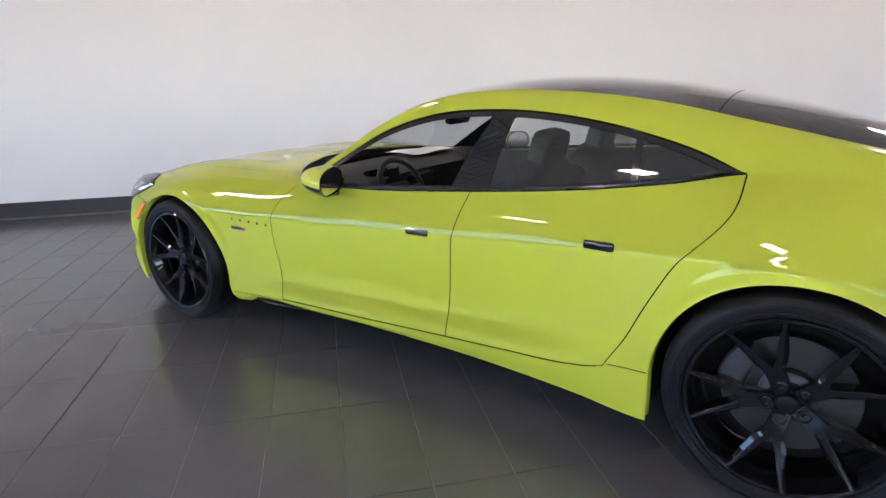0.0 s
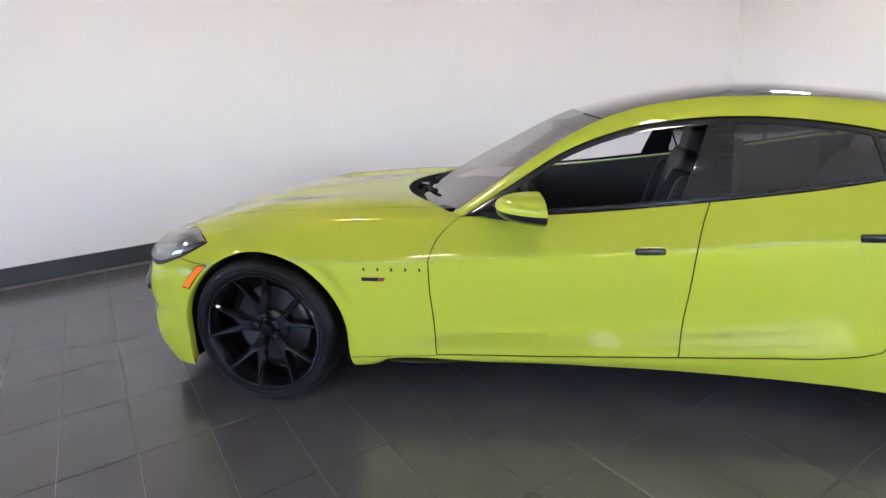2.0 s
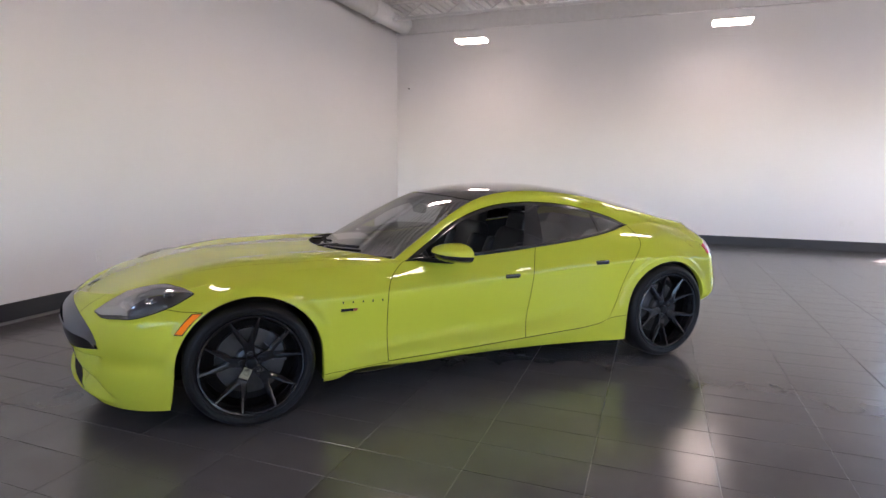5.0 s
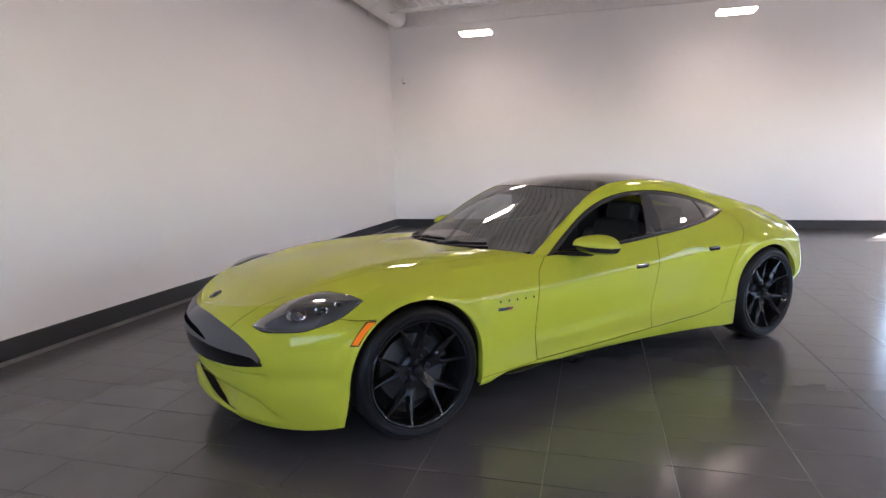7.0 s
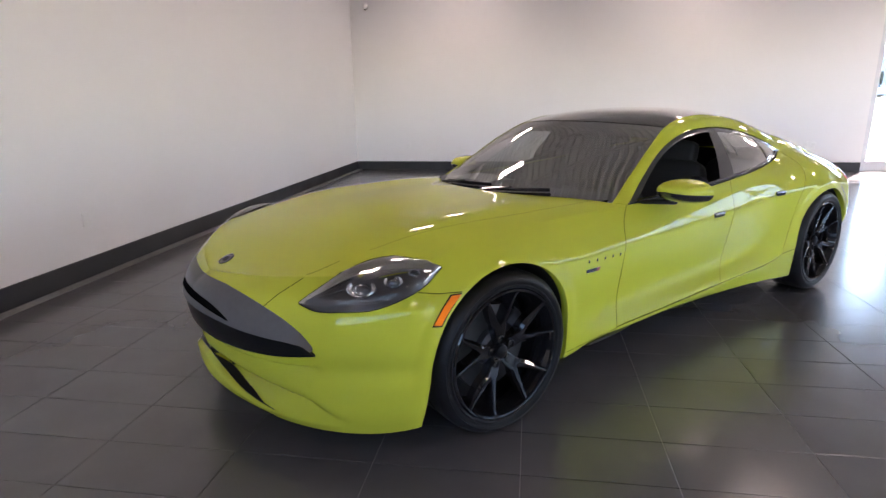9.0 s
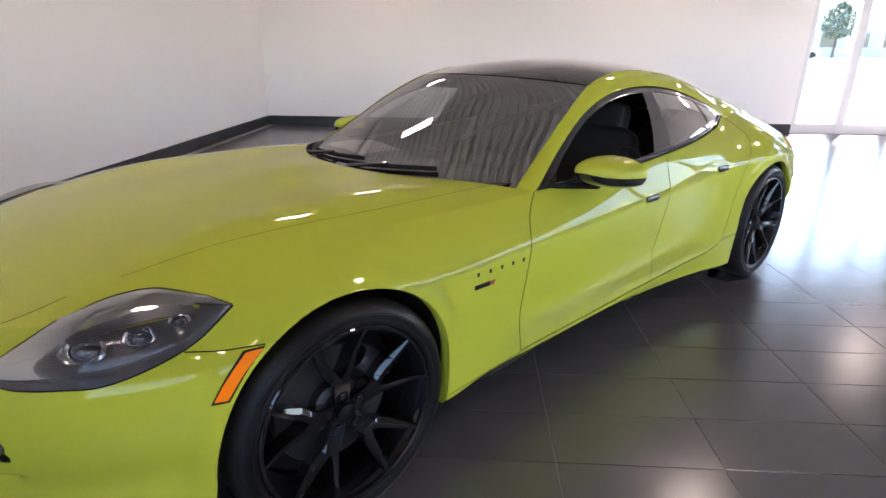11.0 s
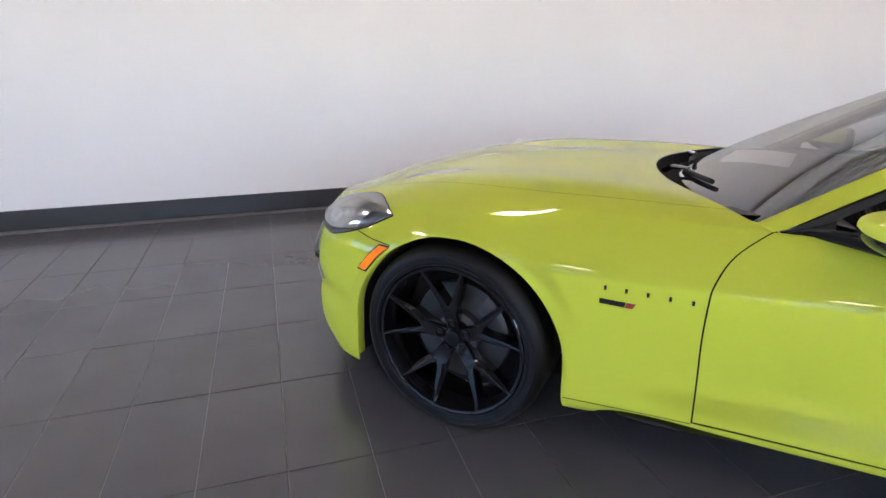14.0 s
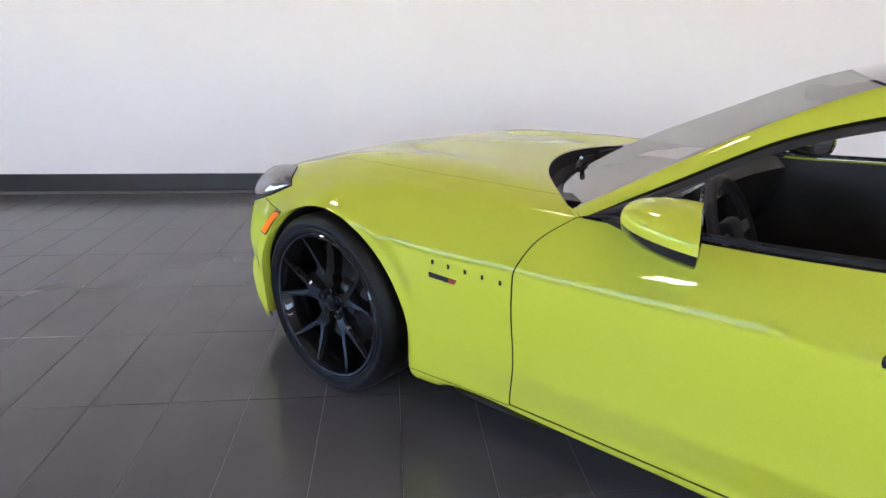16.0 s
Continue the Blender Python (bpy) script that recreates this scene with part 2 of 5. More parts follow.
def room_part(name, bm, mat, kind="structure", label="", category="", parent=None, sharp=40):
    ob = part(name, bm, mat, None, label, sharp=sharp)
    ob.matrix_world = ROOM
    return tagged(ob, label, category, "", kind)


bm = bmesh.new()
box(bm, (UR + UL) / 2, (NL + NF) / 2, -0.06, UR - UL + 0.6, NL - NF + 0.6, 0.114)
floor = room_part("floor", bm, GROUT, label="grey grout bed under dark porcelain tiles", category="floor")

bm = bmesh.new()
box(bm, (UR + UL) / 2, NL + 0.1, HC / 2, UR - UL + 0.4, 0.2, HC)
room_part("wall_north", bm, WALL, label="plain white painted wall", category="wall")
bm = bmesh.new()
# unseen west wall; its window band is added to light the car's nose
WN0, WN1, BZ0, BZ1 = -8.6, 3.5, 1.40, 3.30
box(bm, UL - 0.1, (NL + NF) / 2, BZ0 / 2, 0.2, NL - NF, BZ0)
box(bm, UL - 0.1, (NL + NF) / 2, (HC + BZ1) / 2, 0.2, NL - NF, HC - BZ1)
box(bm, UL - 0.1, (WN0 + NF) / 2, (BZ0 + BZ1) / 2, 0.2, WN0 - NF, BZ1 - BZ0)
box(bm, UL - 0.1, (WN1 + NL) / 2, (BZ0 + BZ1) / 2, 0.2, NL - WN1, BZ1 - BZ0)
room_part("wall_west", bm, WALL, label="white wall out of view, with an added window band", category="wall")
# wall with the glazed doorway
D0, D1, DH = -5.93, -9.5, 2.86
bm = bmesh.new()
box(bm, UR + 0.1, (NL + D0) / 2, HC / 2, 0.2, NL - D0, HC)
box(bm, UR + 0.1, (D0 + D1) / 2, (HC + DH) / 2, 0.2, D0 - D1, HC - DH)
box(bm, UR + 0.1, (D1 + NF) / 2, HC / 2, 0.2, D1 - NF, HC)
room_part("wall_east", bm, WALL, label="white painted wall beside a glazed doorway", category="wall")
# shopfront wall: low sill, wide window band, head
S0, S1, SZ0, SZ1 = -5.3, 7.2, 1.50, 3.20
E0, E1, EZ0 = -8.3, -5.5, 0.0
bm = bmesh.new()
box(bm, (UR + E1) / 2 + 0.1, NF - 0.1, SZ0 / 2, UR - E1 + 0.2, 0.2, SZ0)
box(bm, (UL + E0) / 2 - 0.1, NF - 0.1, SZ0 / 2, E0 - UL + 0.2, 0.2, SZ0)
box(bm, (UR + UL) / 2, NF - 0.1, (HC + SZ1) / 2, UR - UL + 0.4, 0.2, HC - SZ1)
box(bm, (UL + E0) / 2 - 0.1, NF - 0.1, (SZ0 + SZ1) / 2, E0 - UL + 0.2, 0.2, SZ1 - SZ0)
box(bm, (E1 + S0) / 2, NF - 0.1, (SZ0 + SZ1) / 2, S0 - E1, 0.2, SZ1 - SZ0)
box(bm, (UR + S1) / 2 + 0.1, NF - 0.1, (SZ0 + SZ1) / 2, UR - S1 + 0.2, 0.2, SZ1 - SZ0)
room_part("wall_south", bm, WALL, label="white wall around the shopfront windows", category="wall")

# baseboards
for nm, args in (("baseboard_north", ((UR + UL) / 2, NL - 0.009, 0.085, UR - UL, 0.018, 0.17)),
                 ("baseboard_east", (UR - 0.009, (NL + D0) / 2 - 0.01, 0.085, 0.018, NL - D0 - 0.02, 0.17)),
                 ("baseboard_west", (UL + 0.009, (NL + NF) / 2, 0.085, 0.018, NL - NF - 0.04, 0.17))):
    bm = bmesh.new()
    box(bm, *args, bevel=0.004, seg=1)
    room_part(nm, bm, BASE, label="dark charcoal baseboard along the wall", category="baseboard")


def glazing(name, along, lo, hi, z0, z1, mullions, rails, place, label, glazed=PANE_GLASS):
    """A framed window wall; along is 'n' or 'u', place is the wall's place on the other axis."""
    root = thing(name, label, "window", m=ROOM)
    tagged(root, kind="structure")

    def pt(a, z, sa, sz, depth=0.12, off=0.0):
        b = bmesh.new()
        if along == 'n':
            box(b, place + off, a, z, depth, sa, sz, 0.004, 1)
        else:
            box(b, a, place + off, z, sa, depth, sz, 0.004, 1)
        return b
    mid, wid = (lo + hi) / 2, abs(hi - lo)
    for z in rails:
        part("window_rail", pt(mid, z[0], wid, z[1]), FRAME, root)
    for a in mullions:
        part("mullion", pt(a[0], (z0 + z1) / 2, a[1], z1 - z0 - 0.004, 0.13), FRAME, root)
    edges = sorted(a[0] for a in mullions)
    zs = sorted(z[0] for z in rails)
    for a, b2 in zip(edges, edges[1:]):
        for za, zb in zip(zs, zs[1:]):
            g = part("pane", pt((a + b2) / 2, (za + zb) / 2, b2 - a, zb - za, 0.012), glazed, root, smooth=False)
            g.visible_shadow = False
    return root


glazing("door_1", 'n', D1, D0, 0.0, DH, [(D0 - 0.05, 0.10), (-6.85, 0.16), (-7.75, 0.10), (-8.65, 0.12), (D1 + 0.06, 0.12)],
        [(0.095, 0.19), (2.42, 0.16), (DH - 0.03, 0.06)], UR + 0.1, "white aluminium double glass door with a transom light", DOOR_GLASS)
ms = [(S0 + 0.05, 0.1)] + [(S0 + (S1 - S0) * k / 9, 0.07) for k in range(1, 9)] + [(S1 - 0.05, 0.1)]
glazing("window_1", 'u', S0, S1, SZ0, SZ1, ms, [(SZ0 + 0.04, 0.08), (2.05, 0.07), (SZ1 - 0.04, 0.08)], NF - 0.1,
        "white framed shopfront window band, out of view")

glazing("door_2", 'u', E0, E1, EZ0, SZ1, [(E0 + 0.05, 0.1), ((E0 + E1) / 2, 0.14), (E1 - 0.05, 0.1)], [(0.09, 0.18), (2.42, 0.14), (SZ1 - 0.03, 0.06)], NF - 0.1,
        "white aluminium double glass door")
# added window band, never in view: daylight for the nose and the room
ms = [(WN0 + 0.05, 0.1)] + [(WN0 + (WN1 - WN0) * k / 7, 0.07) for k in range(1, 7)] + [(WN1 - 0.05, 0.1)]
glazing("fill_window", 'n', WN0, WN1, BZ0, BZ1, ms, [(BZ0 + 0.04, 0.08), (BZ1 - 0.04, 0.08)], UL - 0.1,
        "white framed shopfront window band, out of view")

# ceiling: ribbed metal deck
prof = []
a = NF - 0.2
while a < NL + 0.2:
    prof += [(a, 0.0), (a + 0.055, 0.0), (a + 0.075, 0.075), (a + 0.145, 0.075)]
    a += 0.165
verts = [(u_, n_, HC + h_) for u_ in (UR + 0.2, UL - 0.2) for n_, h_ in prof]
q = len(prof)
faces = [(i, i + 1, q + i + 1, q + i) for i in range(q - 1)]
room_part("ceiling", (verts, faces), CEIL, label="painted ribbed metal deck ceiling", category="ceiling", sharp=10)
bm = bmesh.new()
box(bm, UR - 0.04, (NL + NF) / 2, (4.43 + HC) / 2, 0.08, NL - NF - 0.01, HC - 4.43)
room_part("trim_girder", bm, STEEL, label="painted steel girder along the top of the wall", category="girder")
bm = bmesh.new()
box(bm, (UR + UL) / 2, (NL + NF) / 2, HC + 0.2, UR - UL + 1, NL - NF + 1, 0.2)
room_part("roof_slab", bm, CEIL, label="roof above the metal deck", category="roof")


def joist(u_):
    root = thing("roof_joist", "white painted open-web steel roof joist", "joist", "roof joists", ROOM)
    for z_, h_ in ((HC - 0.03, 0.05), (HC - 0.34, 0.05)):
        b = bmesh.new()
        box(b, u_, (NL + NF) / 2, z_, 0.07, NL - NF - 0.02, h_, 0.004, 1)
        part("chord", b, STEEL, root)
    n_, up = NL - 0.3, True
    while n_ - 0.45 > NF:
        b = bmesh.new()
        za, zb = (HC - 0.05, HC - 0.33) if up else (HC - 0.33, HC - 0.05)
        rod(b, (u_, n_, za), (u_, n_ - 0.45, zb), 0.014, 6)
        part("web_bar", b, STEEL, root)
        n_, up = n_ - 0.45, not up


for u_ in (6.7, 4.9, 3.1, 1.3, -0.5, -2.3, -4.1, -5.9, -7.7):
    joist(u_)


def lamp():
    root = thing("ceiling_lamp", "white linear LED high-bay lamp, lit", "lamp", "ceiling lamps")
    b = bmesh.new()
    box(b, 0, 0, 0.058, 0.34, 0.60, 0.03, 0.008, 2)
    part("housing", b, PLASTIC, root)
    b = bmesh.new()
    box(b, 0, 0, 0.024, 0.31, 0.57, 0.034, 0.006, 2)
    part("diffuser", b, TUBE, root, "glowing white diffuser")
    for y_ in (-0.2, 0.2):
        b = bmesh.new()
        box(b, 0, y_, 0.075, 0.05, 0.03, 0.03, 0.003, 1)
        rod(b, (0, y_, 0.08), (0, y_, HC - 3.83), 0.004, 6)
        part("hanger", b, STEEL, root)
    return root


first = None
for u_ in (6.4, 2.4, -1.6, -5.6):
    for n_ in (1.8, -2.67, -7.15):
        m = ROOM @ pose(u_, n_, 3.83)
        if first is None:
            first = lamp()
            first.matrix_world = m
        else:
            copy_thing(first, m)

# ---------- duct, camera dome, sockets ----------
duct = thing("round_duct", "white painted round air duct under the ceiling", "duct", m=ROOM)
b = bmesh.new()
rod(b, (UL + 0.02, NL - 0.34, HC - 0.24), (UR - 0.38, NL - 0.34, HC - 0.24), 0.2, 40)
part("pipe", b, STEEL, duct)
for u_ in (-6, -3, 0, 3, 6, UR - 0.43):
    b = bmesh.new()
    rod(b, (u_ - 0.02, NL - 0.34, HC - 0.24), (u_ + 0.02, NL - 0.34, HC - 0.24), 0.207, 40)
    part("seam_band", b, STEEL, duct)

cctv = thing("security_camera", "small white security camera on a wall bracket", "camera", m=ROOM @ pose(UR - 0.0, 3.74, 3.3))
b = bmesh.new()
rod(b, (-0.001, 0, 0), (-0.025, 0, 0), 0.05, 20)
rod(b, (-0.02, 0, 0), (-0.14, 0, 0.01), 0.014, 10)
part("bracket", b, PLASTIC, cctv)
b = bmesh.new()
rod(b, (-0.13, 0.0, 0.03), (-0.13, 0.0, -0.03), 0.05, 20)
bmesh.ops.create_uvsphere(b, u_segments=20, v_segments=10, radius=0.05, matrix=Matrix.Translation((-0.13, 0, -0.03)))
part("housing", b, PLASTIC, cctv)
b = bmesh.new()
bmesh.ops.create_uvsphere(b, u_segments=16, v_segments=8, radius=0.026, matrix=Matrix.Translation((-0.14, 0, -0.062)))
part("lens_dome", b, GLOSS_BLACK, cctv, "black dome")


def socket(m):
    root = thing("wall_socket", "white double wall socket plate", "socket", "wall sockets", m)
    b = bmesh.new()
    box(b, -0.005, 0, 0, 0.01, 0.075, 0.12, 0.003, 1)
    part("plate", b, PLASTIC, root)
    for z_ in (-0.028, 0.028):
        b = bmesh.new()
        box(b, -0.012, 0, z_, 0.006, 0.036, 0.030, 0.002, 1)
        part("receptacle", b, PLASTIC, root)


for n_ in (-4.91, -5.05, 2.95):
    socket(ROOM @ pose(UR, n_, 0.5))
socket(ROOM @ pose(0.15, NL, 0.49, 0, 0, 90))

# ---------- outside ----------
CONCRETE = material("forecourt_concrete", (0.17, 0.17, 0.168), 0.85, vary=0.08, scale=0.6)
GRASS = material("dry_grass", (0.16, 0.15, 0.08), 0.9, vary=0.35, scale=0.5)
WHITE_PAINT = material("white_car_paint", (0.75, 0.76, 0.77), 0.3, coat=1.0)
BARK = material("bark", (0.10, 0.08, 0.06), 0.9, vary=0.2, scale=5)
bm = bmesh.new()
box(bm, 0, 0, -0.2, 3000, 3000, 0.12)
tagged(part("ground", bm, CONCRETE, None, "pale sunlit concrete forecourt"), category="ground", kind="structure")
# grass bank beyond the forecourt
bank = []
for k in range(41):
    n_ = -130 + 5 * k
    w_ = 0.8 * math.sin(k * 1.3)
    bank.append([(u_ + w_, n_, z_ - 0.13) for u_, z_ in ((26, 0), (30, .35), (38, .85), (46, 1.15), (52, 1.25), (85, 1.25), (200, 1.5))])
ob = part("grass_bank", sheet(bank, True), GRASS, None, "dry grass bank beyond the forecourt")
ob.matrix_world = ROOM
tagged(ob, category="grass", kind="stuff")


def parked_car(m):
    root = thing("parked_car", "white saloon car parked beyond the grass", "car", m=m)
    prof = [(-2.2, .45), (-2.15, .70), (-1.3, .85), (-.75, .92), (-.1, 1.38), (.9, 1.40), (1.6, .98), (2.15, .92), (2.25, .5), (2.1, .3), (-2.1, .3)]
    V = [(x, y * (0.86 if z > 1 else 0.9), z) for y in (-1, 1) for x, z in prof]
    k = len(prof)
    F = [tuple(range(k - 1, -1, -1)), tuple(range(k, 2 * k))] + [(i, (i + 1) % k, k + (i + 1) % k, k + i) for i in range(k)]
    part("body", (V, F), WHITE_PAINT, root, smooth=False)
    for y in (-.905, .905):
        part("side_window", ([(-.6, y, .95), (-.12, y * .955, 1.32), (.85, y * .955, 1.33), (1.35, y, .98)], [(0, 1, 2, 3)] if y > 0 else [(3, 2, 1, 0)]), GLOSS_BLACK, root, smooth=False)
        for x in (-1.35, 1.35):
            bq = bmesh.new()
            rod(bq, (x, y - math.copysign(.18, y), .32), (x, y + math.copysign(.01, y), .32), .32, 20)
            part("wheel", bq, RUBBER, root)


parked_car(ROOM @ pose(58, -25.5, 1.13, 0, 0, 90))
parked_car(ROOM @ pose(60, -33.0, 1.13, 0, 0, 90))
far_house = thing("far_building", "pale grey low commercial building in the distance", "building", m=ROOM @ pose(105, -58, 1.2))
bq = bmesh.new()
box(bq, 0, 0, 3.2, 14, 46, 6.4)
part("wall", bq, PLASTER, far_house)
bq = bmesh.new()
box(bq, 0, 0, 6.6, 14.6, 46.6, .4)
part("roof", bq, STEEL, far_house)
for k in range(9):
    bq = bmesh.new()
    box(bq, -7.02, -20 + 5 * k, 2.6, .1, 2.6, 2.2)
    part("window", bq, GLOSS_BLACK, far_house)


def tree(m, h, seed):
    rnd = random.Random(seed)
    root = thing("tree", "leafy green tree behind the grass bank", "tree", "trees outside", m)
    bq = bmesh.new()
    rod(bq, (0, 0, 0), (0, 0, h * .5), h * .03, 8, h * .018)
    for k in range(5):
        a = k * 1.257 + rnd.random()
        rod(bq, (0, 0, h * (.35 + .04 * k)), (math.cos(a) * h * .2, math.sin(a) * h * .2, h * (.6 + .05 * k)), h * .012, 6, h * .004)
    part("trunk", bq, BARK, root)
    V, F = [], []
    for k in range(900):
        a, t_ = rnd.random() * 6.283, rnd.random()
        r_ = h * .30 * math.sin(math.pi * min(1, .12 + .9 * t_)) ** .6 * rnd.random() ** .4
        c_ = Vector((math.cos(a) * r_, math.sin(a) * r_, h * (.38 + .62 * t_) + rnd.uniform(-.2, .2)))
        d_ = Vector((rnd.uniform(-1, 1), rnd.uniform(-1, 1), rnd.uniform(-1, 1))).normalized() * h * .035
        e_ = d_.orthogonal().normalized() * h * .022
        o_ = len(V)
        V += [c_ - d_, c_ + e_, c_ + d_, c_ - e_]
        F.append((o_, o_ + 1, o_ + 2, o_ + 3))
    part("crown", (V, F), LEAVES, root, smooth=False)


for u_, n_, h_ in ((70, -37.0, 4.6), (74, -45, 6.5), (68, -19, 5.5), (76, -66, 6)):
    tree(ROOM @ pose(u_, n_, 1.1), h_, int(h_ * 10))

# ---------- the car: nose at -x, left side at -y, wheels on z = 0 ----------
car = thing("car", "lime green four-door sports saloon with black roof and wheels", "car")
XF, XR, RF, RR = -1.58, 1.58, 0.368, 0.374
ARCH = ((-1.565, 0.366, 0.404), (1.572, 0.372, 0.404))
X0, X1 = -1.95, 1.98            # where the nose and the tail begin to round off
ST = (-1.95, -1.58, -1.15, -0.75, -0.2, 0.3, 0.9, 1.15, 1.58, 1.98)


def line(*v):
    return curve(*zip(ST, v))


# rows of the flank, from the sill up to the belt: half width, height, nose tip (x, z), tail tip (x, z)
ROW_SILL = (line(.930, .935, .870, .855, .842, .848, .893, .935, .93, .82), curve((-1.95, .165), (-1.58, .19), (-1.17, .176), (-1.06, .183), (-.95, .226), (-.86, .232), (-.7, .216), (-.2, .210), (.3, .204), (.9, .190), (1.15, .186), (1.58, .24), (1.98, .36)), (-2.53, .150), (2.36, .43))
ROW_SEAM = (line(.950, .950, .914, .899, .892, .894, .920, .948, .965, .88), curve((-1.95, .26), (-1.58, .25), (-1.15, .237), (-.75, .253), (-.2, .264), (.3, .284), (.6, .299), (.86, .319), (.95, .338), (1.02, .366), (1.15, .380), (1.58, .42), (1.98, .40)), (-2.60, .225), (2.44, .45))
ROW_WAIST = (line(.960, .960, .915, .882, .868, .868, .897, .938, .980, .94), line(.39, .40, .39, .40, .41, .42, .45, .48, .50, .47), (-2.59, .36), (2.49, .49))
ROW_MIDDLE = (line(.960, .962, .932, .905, .890, .886, .892, .925, .980, .955), line(.53, .56, .56, .56, .56, .57, .58, .59, .62, .60), (-2.615, .475), (2.44, .57))
ROW_SHOULDER = (line(.948, .960, .937, .918, .906, .902, .897, .917, .968, .937), line(.64, .71, .680, .686, .700, .718, .744, .755, .775, .73), (-2.62, .560), (2.40, .68))
ROW_CREST = (line(.936, .948, .931, .914, .903, .899, .892, .909, .957, .925), line(.685, .765, .728, .732, .747, .767, .796, .810, .835, .785), (-2.61, .605), (2.39, .74))
ROW_UPPER = (line(.900, .885, .865, .864, .869, .867, .853, .842, .862, .812), line(.745, .830, .820, .815, .825, .845, .885, .912, .948, .90), (-2.595, .652), (2.42, .86))
ROWS = [ROW_SILL, ROW_SEAM, ROW_WAIST, ROW_MIDDLE, ROW_SHOULDER, ROW_CREST, ROW_UPPER]
BELT_W = curve((-1.95, .845), (-1.58, .80), (-1.15, .79), (-.75, .80), (-.6, .81), (-.2, .832), (.3, .832), (.9, .79), (1.15, .745), (1.37, .668), (1.58, .655), (1.98, .60))
BELT_Z = curve((-1.95, .806), (-1.58, .866), (-1.15, .878), (-.75, .882), (-.6, .886), (-.2, .892), (.3, .922), (.9, .972), (1.15, 1.003), (1.37, 1.039), (1.58, 1.05), (1.98, .99))
ROWS.append((BELT_W, BELT_Z, (-2.53, .705), (2.40, .935)))

SEAM1 = curve((.20, -.742), (.35, -.745), (.51, -.749), (.67, -.748), (.80, -.712), (.86, -.655), (.89, -.60))
SEAM2 = curve((.20, .291), (.29, .294), (.38, .301), (.54, .322), (.71, .339), (.80, .354), (.87, .374), (.93, .397))
SEAM3 = curve((.20, .93), (.33, .965), (.37, 1.008), (.41, 1.038), (.50, 1.085), (.64, 1.145), (.77, 1.216), (.85, 1.284), (.92, 1.345), (.965, 1.388), (.99, 1.403), (1.015, 1.396), (1.04, 1.37))
N_NOSE, N_A, N_B, N_C, N_D, N_TAIL = 84, 70, 60, 62, 52, 32


def columns():
    """The net of the flank: per row a list of points from the nose to the tail."""
    net = []
    for r_, (w, z, tip, tail) in enumerate(ROWS):
        e_ = 2 / (2.0, 2.0, 2.0, 1.9, 1.78, 1.74, 1.68, 1.68)[r_]
        s1 = SEAM1(z(-.72))
        s2 = SEAM2(z(.33))
        s3 = SEAM3(z(1.2))
        s3 = SEAM3(z(s3))
        pts = []
        for k in range(N_NOSE):
            a = math.pi / 2 * (1 - k / N_NOSE)
            pts.append((X0 - (X0 - tip[0]) * math.sin(a) ** e_, -w(X0) * max(0.0, math.cos(a)) ** e_, z(X0) + (tip[1] - z(X0)) * (1 - math.cos(a)) ** 0.9))
        for a, b, n in ((X0, s1, N_A), (s1, s2, N_B), (s2, s3, N_C), (s3, X1, N_D)):
            for k in range(n):
                x = a + (b - a) * k / n
                pts.append((x, -w(x), z(x)))
        for k in range(N_TAIL + 1):
            a = math.pi / 2 * k / N_TAIL
            pts.append((X1 + (tail[0] - X1) * math.sin(a), -w(X1) * math.cos(a), z(X1) + (tail[1] - z(X1)) * (1 - math.cos(a)) ** 0.9))
        net.append(pts)
    return net


C1 = N_NOSE + N_A
C2 = C1 + N_B
C3 = C2 + N_C
NET = columns()
NCOL = len(NET[0])
SUB = 16


def spread(ctrl, sub):
    """A smooth run through control points."""
    v = [Vector(c) for c in ctrl]
    v = [2 * v[0] - v[1]] + v + [2 * v[-1] - v[-2]]
    out = []
    for i in range(1, len(v) - 2):
        for k in range(sub):
            t = k / sub
            p0, p1, p2, p3 = v[i - 1:i + 3]
            out.append(0.5 * (2 * p1 + (p2 - p0) * t + (2 * p0 - 5 * p1 + 4 * p2 - p3) * t * t + (3 * p1 - p0 - 3 * p2 + p3) * t ** 3))
    out.append(v[-2])
    return out


FLANK = [spread([NET[r][c] for r in range(len(ROWS))], SUB) for c in range(NCOL)]     # FLANK[column][row]
NROW = len(FLANK[0])


def softened(col, reach=12):
    """Rounds a profile off, keeping its two ends."""
    n = len(col)

    def at(i):
        return 2 * col[0] - col[-i] if i < 0 else 2 * col[-1] - col[2 * n - 2 - i] if i >= n else col[i]
    w = [math.exp(-(k / (reach * .5)) ** 2) for k in range(-reach, reach + 1)]
    return [sum((at(i + k) * w[k + reach] for k in range(-reach, reach + 1)), Vector()) / sum(w) for i in range(n)]


FLANK = [softened(col) for col in FLANK]


def step(a, b, v):
    t = min(1, max(0, (v - a) / (b - a)))
    return t * t * (3 - 2 * t)


G_BOT = curve((0, .462), (.20, .462), (.38, .466), (.56, .476), (.676, .491), (.738, .502))
SCOOP_TOP = curve((0, .332), (.3, .326), (.45, .318), (.6, .302), (.70, .281), (.79, .235), (.90, .20))
SCOOP_LOW = curve((0, .312), (.2, .282), (.45, .222), (.6, .204), (.75, .198), (.90, .198))


